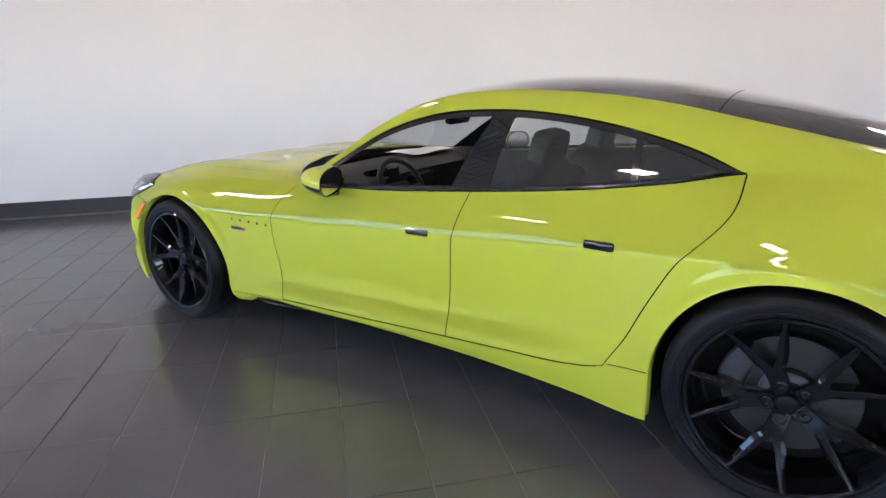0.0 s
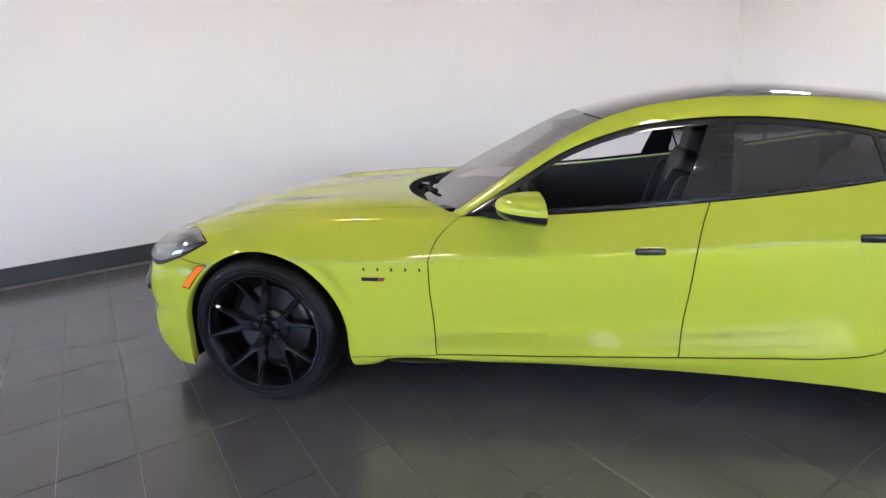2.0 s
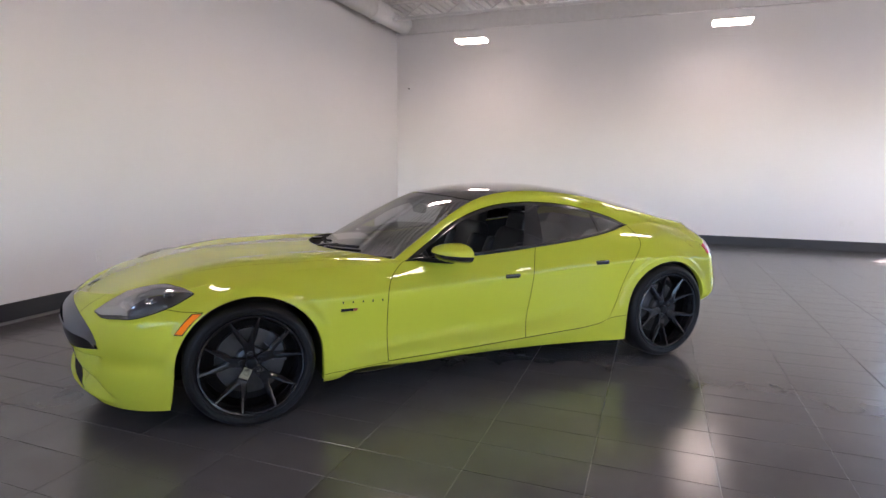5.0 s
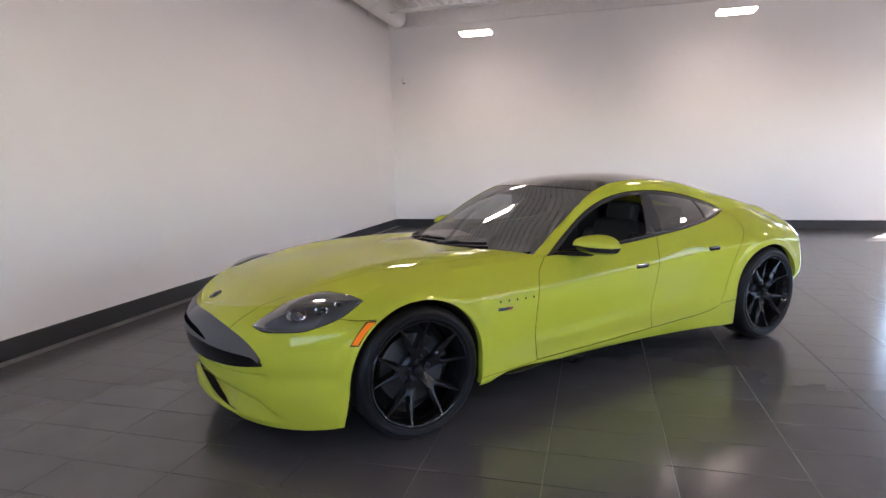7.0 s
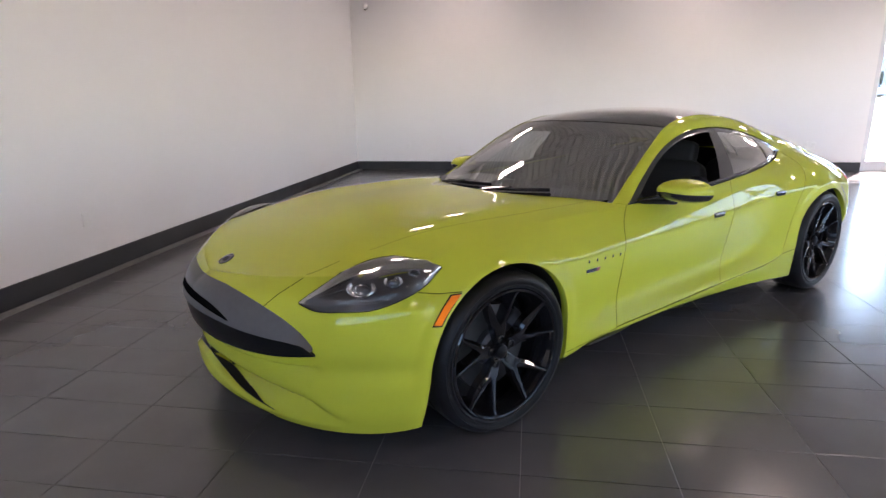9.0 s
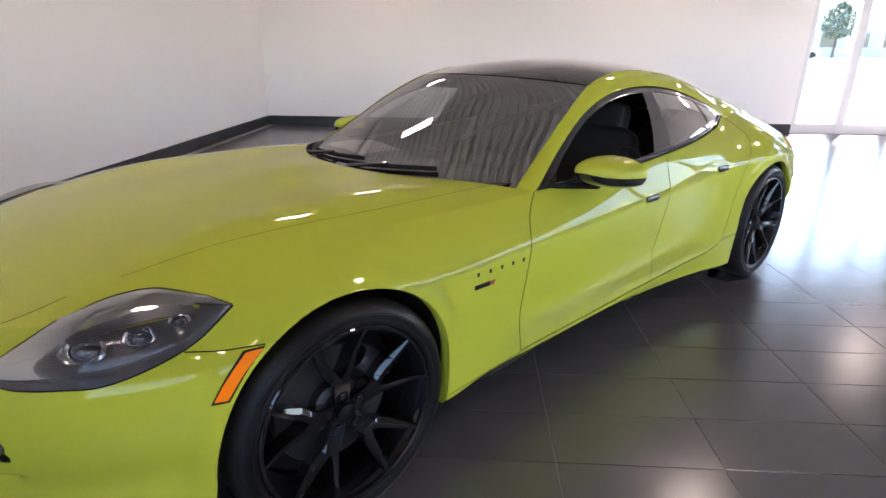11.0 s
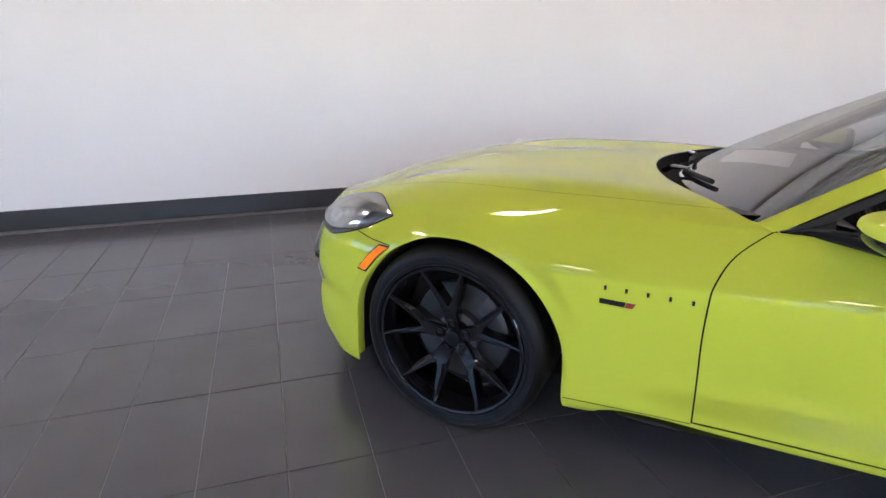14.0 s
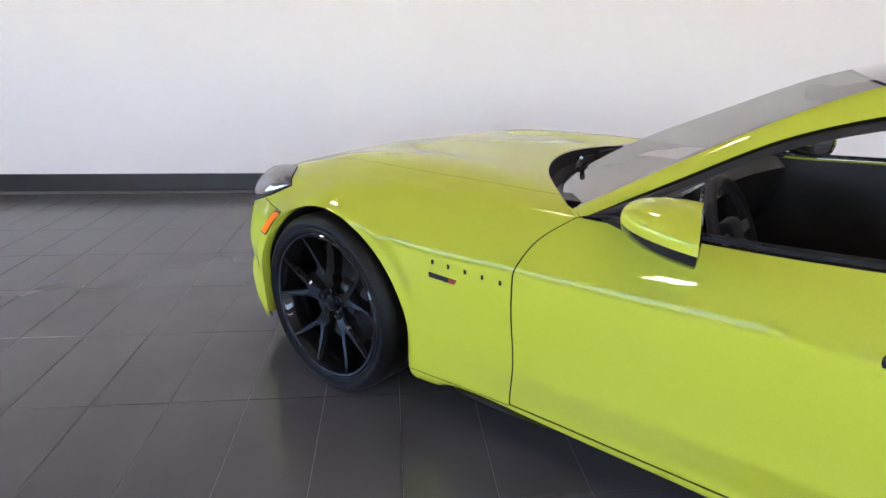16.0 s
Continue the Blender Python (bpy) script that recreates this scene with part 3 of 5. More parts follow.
def nose_relief(p):
    """How deep the bumper is drawn in: the channel under the grille, the side scoops and the mid intake."""
    y, z = min(.9, abs(p.y)), p.z
    top, low = SCOOP_TOP(y), SCOOP_LOW(y)
    most = 0.070 * step(-.2, .25, y) * (1 - step(.66, .83, y))
    if z >= top:
        deep = most * math.exp(-(z - top) / .020)
    else:
        deep = most * max(0, min(1, (z - low) / max(.02, top - low)))
    # hollow in the bumper's cheek
    deep += .017 * math.exp(-((z - .43) / .052) ** 2) * step(.60, .82, y) * step(-1.96, -2.12, p.x)
    # ledge under the grille, ending in a wedge at its outer corner
    edge = G_BOT(min(y, .738)) - .014 - .034 * (y / .74) ** 2
    if z < edge + .006:
        deep += .034 * (1 - step(edge - .010, edge + .006, z)) * math.exp(-max(0, edge - z) / .055) * (1 - step(.70, .765, y))
    if y < .52:
        deep += .030 * (1 - step(.40, .58, y)) * step(low + .004, low + .026, z) * (1 - step(top - .012, top + .010, z))
    return deep


for c in range(N_NOSE):
    a = math.pi / 2 * (1 - c / N_NOSE)
    out = Vector((-math.sin(a), -math.cos(a), 0))
    for r in range(NROW):
        FLANK[c][r] = FLANK[c][r] - out * nose_relief(FLANK[c][r])
# flared lips round the wheel arches
for col in FLANK:
    for p in col:
        for cx, cz, r in ARCH:
            d = math.hypot((p.x - cx) * (r / (r + .016) if cx < 0 and p.x < cx else 1), p.z - cz)
            if d < r + .12 and p.y < -.7:
                p.y -= (.007 if cx < 0 else .008) * (1 - step(r + .034, r + .078, d)) * step(.30, .55, p.z)
from mathutils.bvhtree import BVHTree
_v, _f = sheet(FLANK)
TREE = BVHTree.FromPolygons(_v, _f)


def on_body(p, d):
    """The body's surface met from p along d: place and outward normal."""
    place, normal, _, _ = TREE.ray_cast(Vector(p), Vector(d).normalized())
    if place is None:
        place, normal, _, _ = TREE.find_nearest(Vector(p))
    if normal.dot(Vector(d)) > 0:
        normal = -normal
    return place, normal


def on_side(x, z):
    return on_body((x, -1.6, z), (0, 1, 0))


LEAN = .016


def low_reach(x, z, cx, cz, r):
    """Half width of an arch below the wheel's centre; the front bumper's edge leans forward."""
    return r + LEAN + .14 * max(0, cz - z) if cx < 0 and x < cx else r


def squeeze(x, cx, r):
    """The front half of the front arch is drawn forward."""
    return cx + (x - cx) * r / (r + LEAN) if cx < 0 and x < cx else x


def cut_arches(verts, faces):
    """Opens the wheel arches and draws the cut edges onto their circles."""
    verts = [Vector(v) for v in verts]

    def inside(v):
        return next(((cx, cz, r) for cx, cz, r in ARCH if (squeeze(v.x, cx, r) - cx) ** 2 + (v.z - cz) ** 2 < r * r or (v.z < cz and abs(v.x - cx) < low_reach(v.x, v.z, cx, cz, r))), None)
    flags = [inside(v) for v in verts]
    keep = [f for f in faces if not all(flags[i] for i in f)]
    used = {i for f in keep for i in f}
    for i in used:
        if flags[i]:
            cx, cz, r = flags[i]
            v = verts[i]
            if v.z >= cz:
                d = math.hypot(squeeze(v.x, cx, r) - cx, v.z - cz)
                v.x, v.z = cx + (v.x - cx) * r / d, cz + (v.z - cz) * r / d
            else:
                v.x = cx + math.copysign(low_reach(v.x, v.z, cx, cz, r), v.x - cx)
    order = sorted(used)
    at = {i: k for k, i in enumerate(order)}
    return [verts[i] for i in order], [tuple(at[i] for i in f) for f in keep]


def panel(c0, c1, r0, r1, gaps="lrbt", gap_from=0):
    """A body panel between columns and rows, its edges drawn back and turned inwards where a gap runs."""
    P = [[FLANK[c][r].copy() for r in range(r0, r1 + 1)] for c in range(c0, c1 + 1)]
    ni, nj = len(P), len(P[0])
    g, g2, deep = 0.0026, 0.0038, 0.014
    if "l" in gaps:
        for j in range(gap_from, nj):
            P[0][j] += (P[1][j] - P[0][j]).normalized() * g
    if "r" in gaps:
        for j in range(gap_from, nj):
            P[-1][j] += (P[-2][j] - P[-1][j]).normalized() * g
    if "b" in gaps:
        for i in range(ni):
            P[i][0] += (P[i][1] - P[i][0]).normalized() * g2
    if "t" in gaps:
        for i in range(ni):
            P[i][-1] += (P[i][-2] - P[i][-1]).normalized() * g2

    def inward(p):
        _, n, _, _ = TREE.find_nearest(p)
        n = n if n.y < 0 or abs(n.y) < 0.2 and n.x * p.x > 0 else -n
        return p - n * deep
    if "l" in gaps:
        P.insert(0, [inward(p) if j >= gap_from else p.copy() for j, p in enumerate(P[0])])
    if "r" in gaps:
        P.append([inward(p) if j >= gap_from else p.copy() for j, p in enumerate(P[-1])])
    if "b" in gaps:
        P = [[inward(col[0])] + col for col in P]
    if "t" in gaps:
        P = [col + [inward(col[-1])] for col in P]
    return cut_arches(*sheet(P))


def both(name, geo, mat, label="", sharp=40, parent=None):
    """The same part on the left and on the right."""
    l = part(name, geo, mat, parent or car, label, sharp=sharp)
    r = part(name, mirrored((geo[0], geo[1])), mat, parent or car, label, sharp=sharp)
    return l, r


def welded(*geos):
    """Several sheets joined along their common edges."""
    b = bmesh.new()
    for vs, fs in geos:
        vv = [b.verts.new(v) for v in vs]
        for f in fs:
            if len({tuple(round(x, 5) for x in vv[i].co) for i in f}) == len(f):
                b.faces.new([vv[i] for i in f])
    bmesh.ops.remove_doubles(b, verts=b.verts, dist=0.0006)
    b.verts.index_update()
    out = [v.co.copy() for v in b.verts], [tuple(v.index for v in f.verts) for f in b.faces]
    b.free()
    return out


RS = SUB                         # row of the seam above the sill
both("front_door", panel(C1, C2, RS, NROW - 1, "lrb"), PAINT, sharp=60)
both("rear_door", panel(C2, C3, RS, NROW - 1, "lrb"), PAINT, sharp=60)
both("sill", panel(C1, C3, 0, RS, "t"), PAINT, sharp=60)

# dark inner shell behind the gaps
inner = []
for c in range(0, NCOL, 2):
    col = []
    for r in range(0, NROW, 3):
        p = FLANK[c][r]
        _, n, _, _ = TREE.find_nearest(p)
        n = n if n.y < 0 or abs(n.y) < 0.2 and n.x * p.x > 0 else -n
        col.append(p - n * 0.016)
    inner.append(col)
both("inner_shell", cut_arches(*sheet(inner)), MATT_BLACK)

# arch lips and wheel wells
for cx, cz, r in ARCH:
    rows = []
    for k in range(65):
        a = radians(-24 + 228 * k / 64) if cx < 0 else radians(4 + 200 * k / 64)
        z = cz + r * math.sin(a)
        x = cx + (r + (LEAN if cx < 0 and math.cos(a) < 0 else 0)) * math.cos(a) if math.sin(a) > 0 else cx + math.copysign(low_reach(cx + math.cos(a), z, cx, cz, r), math.cos(a))
        p, n = on_side(cx + (x - cx) * 1.006, max(z + 0.002, 0.2))
        y = p.y
        rows.append([(x, y + 0.001, z), (x - (x - cx) * 0.012, y + 0.012, z - max(0, math.sin(a)) * 0.004), (x - (x - cx) * 0.012, y + 0.035, z), (x, y + 0.05, z), (x * 1.0, -0.55, z)])
    lip = [row[:3] for row in rows]
    well = [row[2:] for row in rows]
    both("arch_lip", sheet(lip), PAINT)
    both("wheel_well", sheet(well), MATT_BLACK)

# ---------- bonnet ----------
HOOD_C = curve((-2.53, .705), (-2.42, .755), (-2.2, .834), (-1.9, .895), (-1.5, .928), (-1.08, .934), (-1.03, .932))
XC0, XC1 = -2.53, -1.035


def hood_point(c, s):
    """s is 1 at the wing's crown and 0 on the centre line."""
    b = FLANK[c][-1]
    f = (b.x - XC0) / (-0.60 - XC0)
    xc = XC0 + (XC1 - XC0) * f
    zc = HOOD_C(xc)
    fade = step(-2.32, -1.70, b.x) * (.25 + .75 * step(-.88, -1.38, xc))
    bump = 0.030 * math.exp(-((s - .77) / .25) ** 2)
    return Vector((xc + (b.x - xc) * s * s, b.y * s, zc + (b.z - zc) * s * s + bump * fade * (1 - s ** 14)))


SHUT_Y = curve((-2.2, .60), (-1.9, .635), (-1.5, .685), (-1.0, .70), (-.6, .69))


def shut(c):
    """Where the bonnet's shut line crosses a column."""
    return min(.97, max(.70, SHUT_Y(FLANK[c][-1].x) / max(.05, -FLANK[c][-1].y)))


bon, wing = [], []
for c in range(0, C1 + 1):
    sh = shut(c)
    half = [hood_point(c, sh * k / 26) for k in range(27)]
    bon.append([Vector((p.x, -p.y, p.z)) for p in reversed(half[1:])] + half)
    row = [hood_point(c, sh + (1 - sh) * k / 14) for k in range(15)]
    wing.append(row)
part("bonnet", sheet(bon, True), PAINT, car, sharp=60)
both("front_wing", welded(panel(0, C1, 0, NROW - 1, "r", RS), sheet([row[::-1] for row in wing])), PAINT, sharp=60)
und = [[hood_point(c, s) + Vector((0, 0, -0.008)) for s in [k / 12 for k in range(13)]] for c in range(2, C1 + 1, 2)]
both("under_bonnet", sheet(und, True), MATT_BLACK)

# ---------- greenhouse ----------
T_W = curve((-.60, .81), (-.40, .745), (-.16, .69), (.07, .657), (.40, .636), (.71, .628), (1.03, .632), (1.22, .648), (1.37, .668))
T_Z = curve((-.60, .886), (-.40, 1.004), (-.16, 1.140), (.07, 1.215), (.40, 1.246), (.71, 1.226), (1.03, 1.163), (1.22, 1.105), (1.37, 1.039))
R_X = curve((-.60, -.665), (-.40, -.45), (-.16, -.205), (0, -.048), (.4, .37), (1.0, 1.0), (1.37, 1.40), (2.25, 2.2))
R_W = curve((-.665, .752), (-.45, .702), (-.205, .651), (-.048, .612), (.15, .578), (.37, .55), (1.0, .505), (1.4, .475), (2.2, .405))
R_Z = curve((-.665, .888), (-.45, 1.021), (-.205, 1.168), (-.048, 1.245), (.15, 1.300), (.37, 1.320), (.7, 1.310), (1.0, 1.276), (1.4, 1.19), (1.8, 1.098), (2.2, 1.005))
C_X = curve((-.665, -.95), (-.45, -.70), (-.205, -.40), (-.048, -.19), (.37, .33), (1.0, 1.0), (2.2, 2.29))
C_Z = curve((-.95, .905), (-.70, 1.042), (-.45, 1.160), (-.19, 1.273), (.05, 1.331), (.33, 1.364), (.7, 1.367), (1.0, 1.334), (1.4, 1.262), (1.8, 1.164), (2.29, 1.014))
xs = [-.60 + 1.97 * k / 90 for k in range(91)] + [1.37 + .88 * k / 36 for k in range(1, 37)]


def low_edge(x):
    if x <= 1.37:
        return Vector((x, -T_W(x), T_Z(x)))
    if x <= X1:
        return Vector((x, -BELT_W(x), BELT_Z(x)))
    tip = ROWS[-1][3]
    a = math.asin((x - X1) / (tip[0] - X1))
    return Vector((x, -BELT_W(X1) * math.cos(a), BELT_Z(X1) + (tip[1] - BELT_Z(X1)) * (1 - math.cos(a)) ** 0.9))


def top_edge(x):
    r = R_X(x)
    return Vector((r, -R_W(r), R_Z(r)))


def rail_run(a, b):
    out = Vector((0, -0.55, 0.83)) * 0.11 * (b - a).length
    return [a.lerp(b, k / 10) + out * 4 * (k / 10) * (1 - k / 10) for k in range(11)]


rail = [rail_run(low_edge(x), top_edge(x)) for x in xs if x <= 1.3701]
upper = []
tip = ROWS[-1][3]
a0 = math.asin((2.25 - X1) / (tip[0] - X1))
for c in range(C3, NCOL):
    o = FLANK[c][-1]
    if o.x <= 2.25:
        upper.append(rail_run(o.copy(), top_edge(o.x)))
    else:
        a = math.acos(min(1, max(0, -o.y / BELT_W(X1))))
        s = 1 - min(1, max(0, (a - a0) / (math.pi / 2 - a0)))
        i_ = Vector((2.29 + (2.2 - 2.29) * s * s, -R_W(2.2) * s, 1.018 + (1.002 - 1.018) * s ** 2.3))
        upper.append([o.lerp(i_, k / 10) + Vector((0, 0, 0.02 * math.sin(math.pi * k / 10))) for k in range(11)])
both("pillar_lining", sheet([[p + Vector((0, .016, -.014)) for p in run] for run in rail], True), MATT_BLACK)
foot = [hood_point(C1, 1 - (1 - .928) * k / 10) for k in range(11)]
foot[0] = FLANK[C1][-1].copy()
both("pillar_foot", sheet([foot, [a.lerp(b, .5) + Vector((0, 0, .004)) for a, b in zip(foot, rail[0])], rail[0]], True), PAINT, sharp=60)
both("rear_wing", welded(panel(C3, NCOL - 1, 0, NROW - 1, "l", RS), sheet(upper), sheet(rail)), PAINT, "body-coloured rear wing and roof arch", sharp=60)


def canopy(r0, r1, n, drop=0.0, edge=0.0):
    """Grid of the glasshouse between two places of its side edge."""
    out = []
    for k in range(n + 1):
        r = r0 + (r1 - r0) * k / n
        xc = C_X(r)
        row = []
        for j in range(-20, 21):
            s = j / 20 * (1 - edge)
            t = abs(s)
            row.append(Vector((xc + (r - xc) * t * t, R_W(r) * s, C_Z(xc) + (R_Z(r) - C_Z(xc)) * t ** 2.3 - drop)))
        out.append(row)
    return out


part("windscreen", sheet(canopy(-.665, -.006, 40, 0.004), True), SCREEN_GLASS, car, "dark reflective windscreen").visible_shadow = False
part("roof_panel", sheet(canopy(.0, 1.232, 50, 0.002), True), ROOF_BLACK, car, "gloss black glass roof")
part("rear_window", sheet(canopy(1.2352, 2.2, 40, 0.003), True), ROOF_BLACK, car, "dark glass rear window")
part("roof_lining", sheet(canopy(-.06, 2.15, 50, 0.05, 0.03)), MATT_BLACK, car)
# black band round the windscreen's edge
for sg in (1, -1):
    band = []
    for k in range(41):
        r = -.665 + .65 * k / 40
        xc = C_X(r)
        row = []
        for s in (1.0, 0.985, 0.965, 0.94):
            row.append(Vector((xc + (r - xc) * s * s, sg * R_W(r) * s, C_Z(xc) + (R_Z(r) - C_Z(xc)) * s ** 2.3 - 0.010)))
        band.append(row)
    part("screen_border", sheet(band), MATT_BLACK, car)

part("screen_border", sheet(canopy(-.665, -.625, 4, 0.010), True), MATT_BLACK, car)


def pane_point(x, v, off=0.0):
    """A point of the side glass: v is 0 at the belt and 1 under the roof rail."""
    a = Vector((x, -BELT_W(x) + 0.012, BELT_Z(x) + 0.004))
    b = low_edge(min(x, 1.37)) + Vector((0, 0.012, -0.002))
    if b.z < a.z:
        b = a
    return a.lerp(b, v) + Vector((0, -0.018 * math.sin(math.pi * v) - off, 0.3 * off))


def side_sheet(fb, ft, n, v0, v1, m, off=0.0):
    """Grid between slanted ends: fb and ft are the (from, to) places at belt and top."""
    return [[pane_point((fb[0] + (fb[1] - fb[0]) * i / n) * (1 - v) + (ft[0] + (ft[1] - ft[0]) * i / n) * v, v, off)
             for v in [v0 + (v1 - v0) * j / m for j in range(m + 1)]] for i in range(n + 1)]


def trim(edge_v, wide, n=80, x0=-.60, x1=1.37, off=0.006):
    rows = []
    for k in range(n + 1):
        x = x0 + (x1 - x0) * k / n
        h = max(0.012, (pane_point(x, 1) - pane_point(x, 0)).length)
        w = min(0.5, wide / h)
        vs = [0, w * .5, w] if edge_v == 0 else [1 - w, 1 - w * .5, 1]
        rows.append([pane_point(x, vs[0], off * .3), pane_point(x, vs[1], off), pane_point(x, vs[2], off * .3)])
    return sheet(rows)


both("belt_trim", trim(0, 0.022), GLOSS_BLACK, "gloss black belt moulding")
both("window_trim", trim(1, 0.034), GLOSS_BLACK, "gloss black window frame")
both("door_pillar", sheet(side_sheet((.29, .47), (.42, .51), 8, 0.0, 1.0, 12, 0.002)), ROOF_BLACK, "gloss black pillar between the windows")
both("mirror_sail", sheet(side_sheet((-.595, -.47), (-.595, -.47), 8, 0.0, 1.0, 8, 0.002)), PILLAR)
for sg, o in zip((-1, 1), both("rear_side_window", sheet(side_sheet((.47, 1.02), (.51, 1.0), 16, 0.0, 1.0, 12)), SIDE_GLASS, "tinted rear door window")):
    o.visible_shadow = True
both("window_bar", sheet(side_sheet((1.015, 1.04), (.995, 1.02), 2, 0.0, 1.0, 10, 0.003)), GLOSS_BLACK)
both("quarter_window", sheet(side_sheet((1.03, 1.362), (1.01, 1.362), 12, 0.0, 1.0, 10)), SIDE_GLASS, "tinted rear quarter window")

# underbody and cabin tub
bm = bmesh.new()
box(bm, 0.0, 0, 0.215, 4.3, 1.1, 0.03)
box(bm, 0.0, 0, 0.245, 2.2, 1.56, 0.03)
part("underbody", bm, MATT_BLACK, car)
for x_, nm in ((-0.86, "firewall"), (1.45, "rear_bulkhead")):
    bm = bmesh.new()
    box(bm, x_, 0, 0.53, 0.03, 1.5, 0.62)
    part(nm, bm, MATT_BLACK, car)
card = [[Vector((x, -BELT_W(x) + 0.03 + 0.05 * k / 6, BELT_Z(x) - 0.005 - (BELT_Z(x) - 0.3) * k / 6)) for k in range(7)] for x in [-.7 + 2.0 * i / 30 for i in range(31)]]
both("door_card", sheet(card), LEATHER, "black leather door lining")


# ---------- wheels ----------
def wheel(name, radius, rim, m, turn):
    w = part(name, lathe([(rim - .004, .118), (rim + .004, .128), (rim + .010, .133), (rim + .015, .133), (rim + .018, .1295), (rim + .026, .1315), (rim + .034, .134), (rim + .037, .1325), (rim + .040, .134), (radius - .018, .126), (radius - .004, .106), (radius, .085), (radius, .055), (radius - .006, .052),
                          (radius - .006, .046), (radius, .043), (radius, .004), (radius - .006, .001), (radius - .006, -.005), (radius, -.008), (radius, -.085), (radius - .004, -.106), (radius - .018, -.126), (rim + .040, -.134), (rim + .037, -.1325), (rim + .034, -.134), (rim + .026, -.1315), (rim + .018, -.1295), (rim + .015, -.133), (rim + .010, -.133), (rim + .004, -.128), (rim, -.118)], 96), RUBBER, car, "black low-profile tyre and wheel")
    w.matrix_basis = m

    def sub(nm, geo, mat, label="", smooth=True, sharp=35):
        o = part(nm, geo, mat, None, label, smooth, sharp)
        o.parent = w
        return o
    # outwards is -y in the wheel's own frame
    sub("rim", lathe([(rim + .002, -.124), (rim - .004, -.130), (rim - .014, -.128), (rim - .018, -.112), (rim - .030, -.095), (rim - .034, .0), (rim - .02, .09), (rim, .118)], 96), WHEEL_BLACK, "gloss black alloy rim")
    # one forked spoke, five times: a stem that parts into two legs, each with a broad facet falling away from its ridge
    def fork():
        V, F = [], []
        ax, az = rim - .005, .306
        tx, tz = ax * math.cos(az), ax * math.sin(az)
        st = ((.034, .026, .021, .0, -.078, .006, -.030), (.075, .030, .024, .0, -.087, .006, -.034), (.108, .031, .024, .0, -.095, .006, -.038),
              (.122, .034, .022, .0, -.097, .007, -.040), (.134, .042, .024, .002, -.099, .010, -.042), (.142, .047, .029, .010, -.1005, .011, -.043),
              (.160, .055, .038, .020, -.103, .012, -.046), (.200, .068, .052, .038, -.110, .010, -.052), (.245, .081, .071, .061, -.120, .007, -.062), (tx, tz + .007, tz + .001, tz - .007, -.131, .005, -.080))
        for s in (-1, 1):
            base = len(V)
            for x, zo, zr, zi, yr, drop, yb in st:
                V += [(x, yb, s * (zo - .008)), (x, yr + drop + .004, s * zo), (x, yr + drop, s * (zo - .001)), (x, yr, s * (zr + .0022)), (x, yr, s * (zr - .0022)), (x, yr + (.0 if zi == 0 else .002), s * zi), (x, yb, s * zi)]
            for i in range(len(st) - 1):
                for j in range(7):
                    q_ = (base + i * 7 + j, base + i * 7 + (j + 1) % 7, base + (i + 1) * 7 + (j + 1) % 7, base + (i + 1) * 7 + j)
                    F.append(q_ if s > 0 else q_[::-1])
            for end, e in ((base, 1), (base + (len(st) - 1) * 7, -1)):
                q_ = tuple(end + j for j in range(7))
                F.append(q_ if s * e < 0 else q_[::-1])
        return V, F
    geo = fork()
    pocket = lathe([(.0135, -.068), (.0140, -.088), (.0160, -.0915), (.0190, -.0905), (.0205, -.084), (.0215, -.066)], 28)
    for k in range(5):
        a = turn + 2 * math.pi * k / 5
        o = sub("spoke", mesh_of(*geo, True, 20), WHEEL_BLACK)
        o.matrix_basis = Matrix.Rotation(-a, 4, 'Y')
        o = sub("nut_pocket", ([(v[0] + .057, v[1], v[2]) for v in pocket[0]], pocket[1]), WHEEL_BLACK)
        o.matrix_basis = Matrix.Rotation(-a, 4, 'Y')
        b = bmesh.new()
        rod(b, (.057, -.060, 0), (.057, -.083, 0), .0095, 6)
        o = sub("wheel_nut", b, GLOSS_BLACK)
        o.matrix_basis = Matrix.Rotation(-a, 4, 'Y')
    sub("hub_cap", lathe([(.0005, -.098), (.022, -.097), (.030, -.092), (.033, -.080), (.036, -.06), (.062, -.055), (.064, -.02)], 40), MESH_BLACK, "black centre cap")
    sub("brake_disc", lathe([(.09, -.012), (.195, -.012), (.197, -.008), (.197, .018), (.09, .018)], 72), DISC, "grey steel brake disc")
    sub("disc_bell", lathe([(.0, -.052), (.07, -.05), (.085, -.04), (.088, -.012)], 40), CALIPER)
    sub("barrel_back", lathe([(.0, .06), (rim - .03, .06)], 48), MATT_BLACK)
    P = []
    for i in range(13):
        a = radians(-30 + 60 * i / 12)
        row = []
        for r_, y_ in ((.125, -.015), (.13, -.036), (.15, -.046), (.19, -.044), (.206, -.034), (.21, -.01)):
            row.append((r_ * math.cos(a), y_, r_ * math.sin(a)))
        P.append(row)
    side = 1 if "front" in name else -1
    o = sub("brake_caliper", sheet(P, True), CALIPER, "dark grey brake caliper")
    o.matrix_basis = Matrix.Rotation(radians(-25) if side > 0 else radians(180 + 25), 4, 'Y')
    return w


YC = 0.832
wheel("front_wheel", RF, .296, pose(XF, -YC, RF), radians(96))
wheel("rear_wheel", RR, .298, pose(XR, -YC, RR), radians(114))
wheel("front_wheel", RF, .296, pose(XF, YC, RF, 0, 0, 180), radians(40))
wheel("rear_wheel", RR, .298, pose(XR, YC, RR, 0, 0, 180), radians(40))

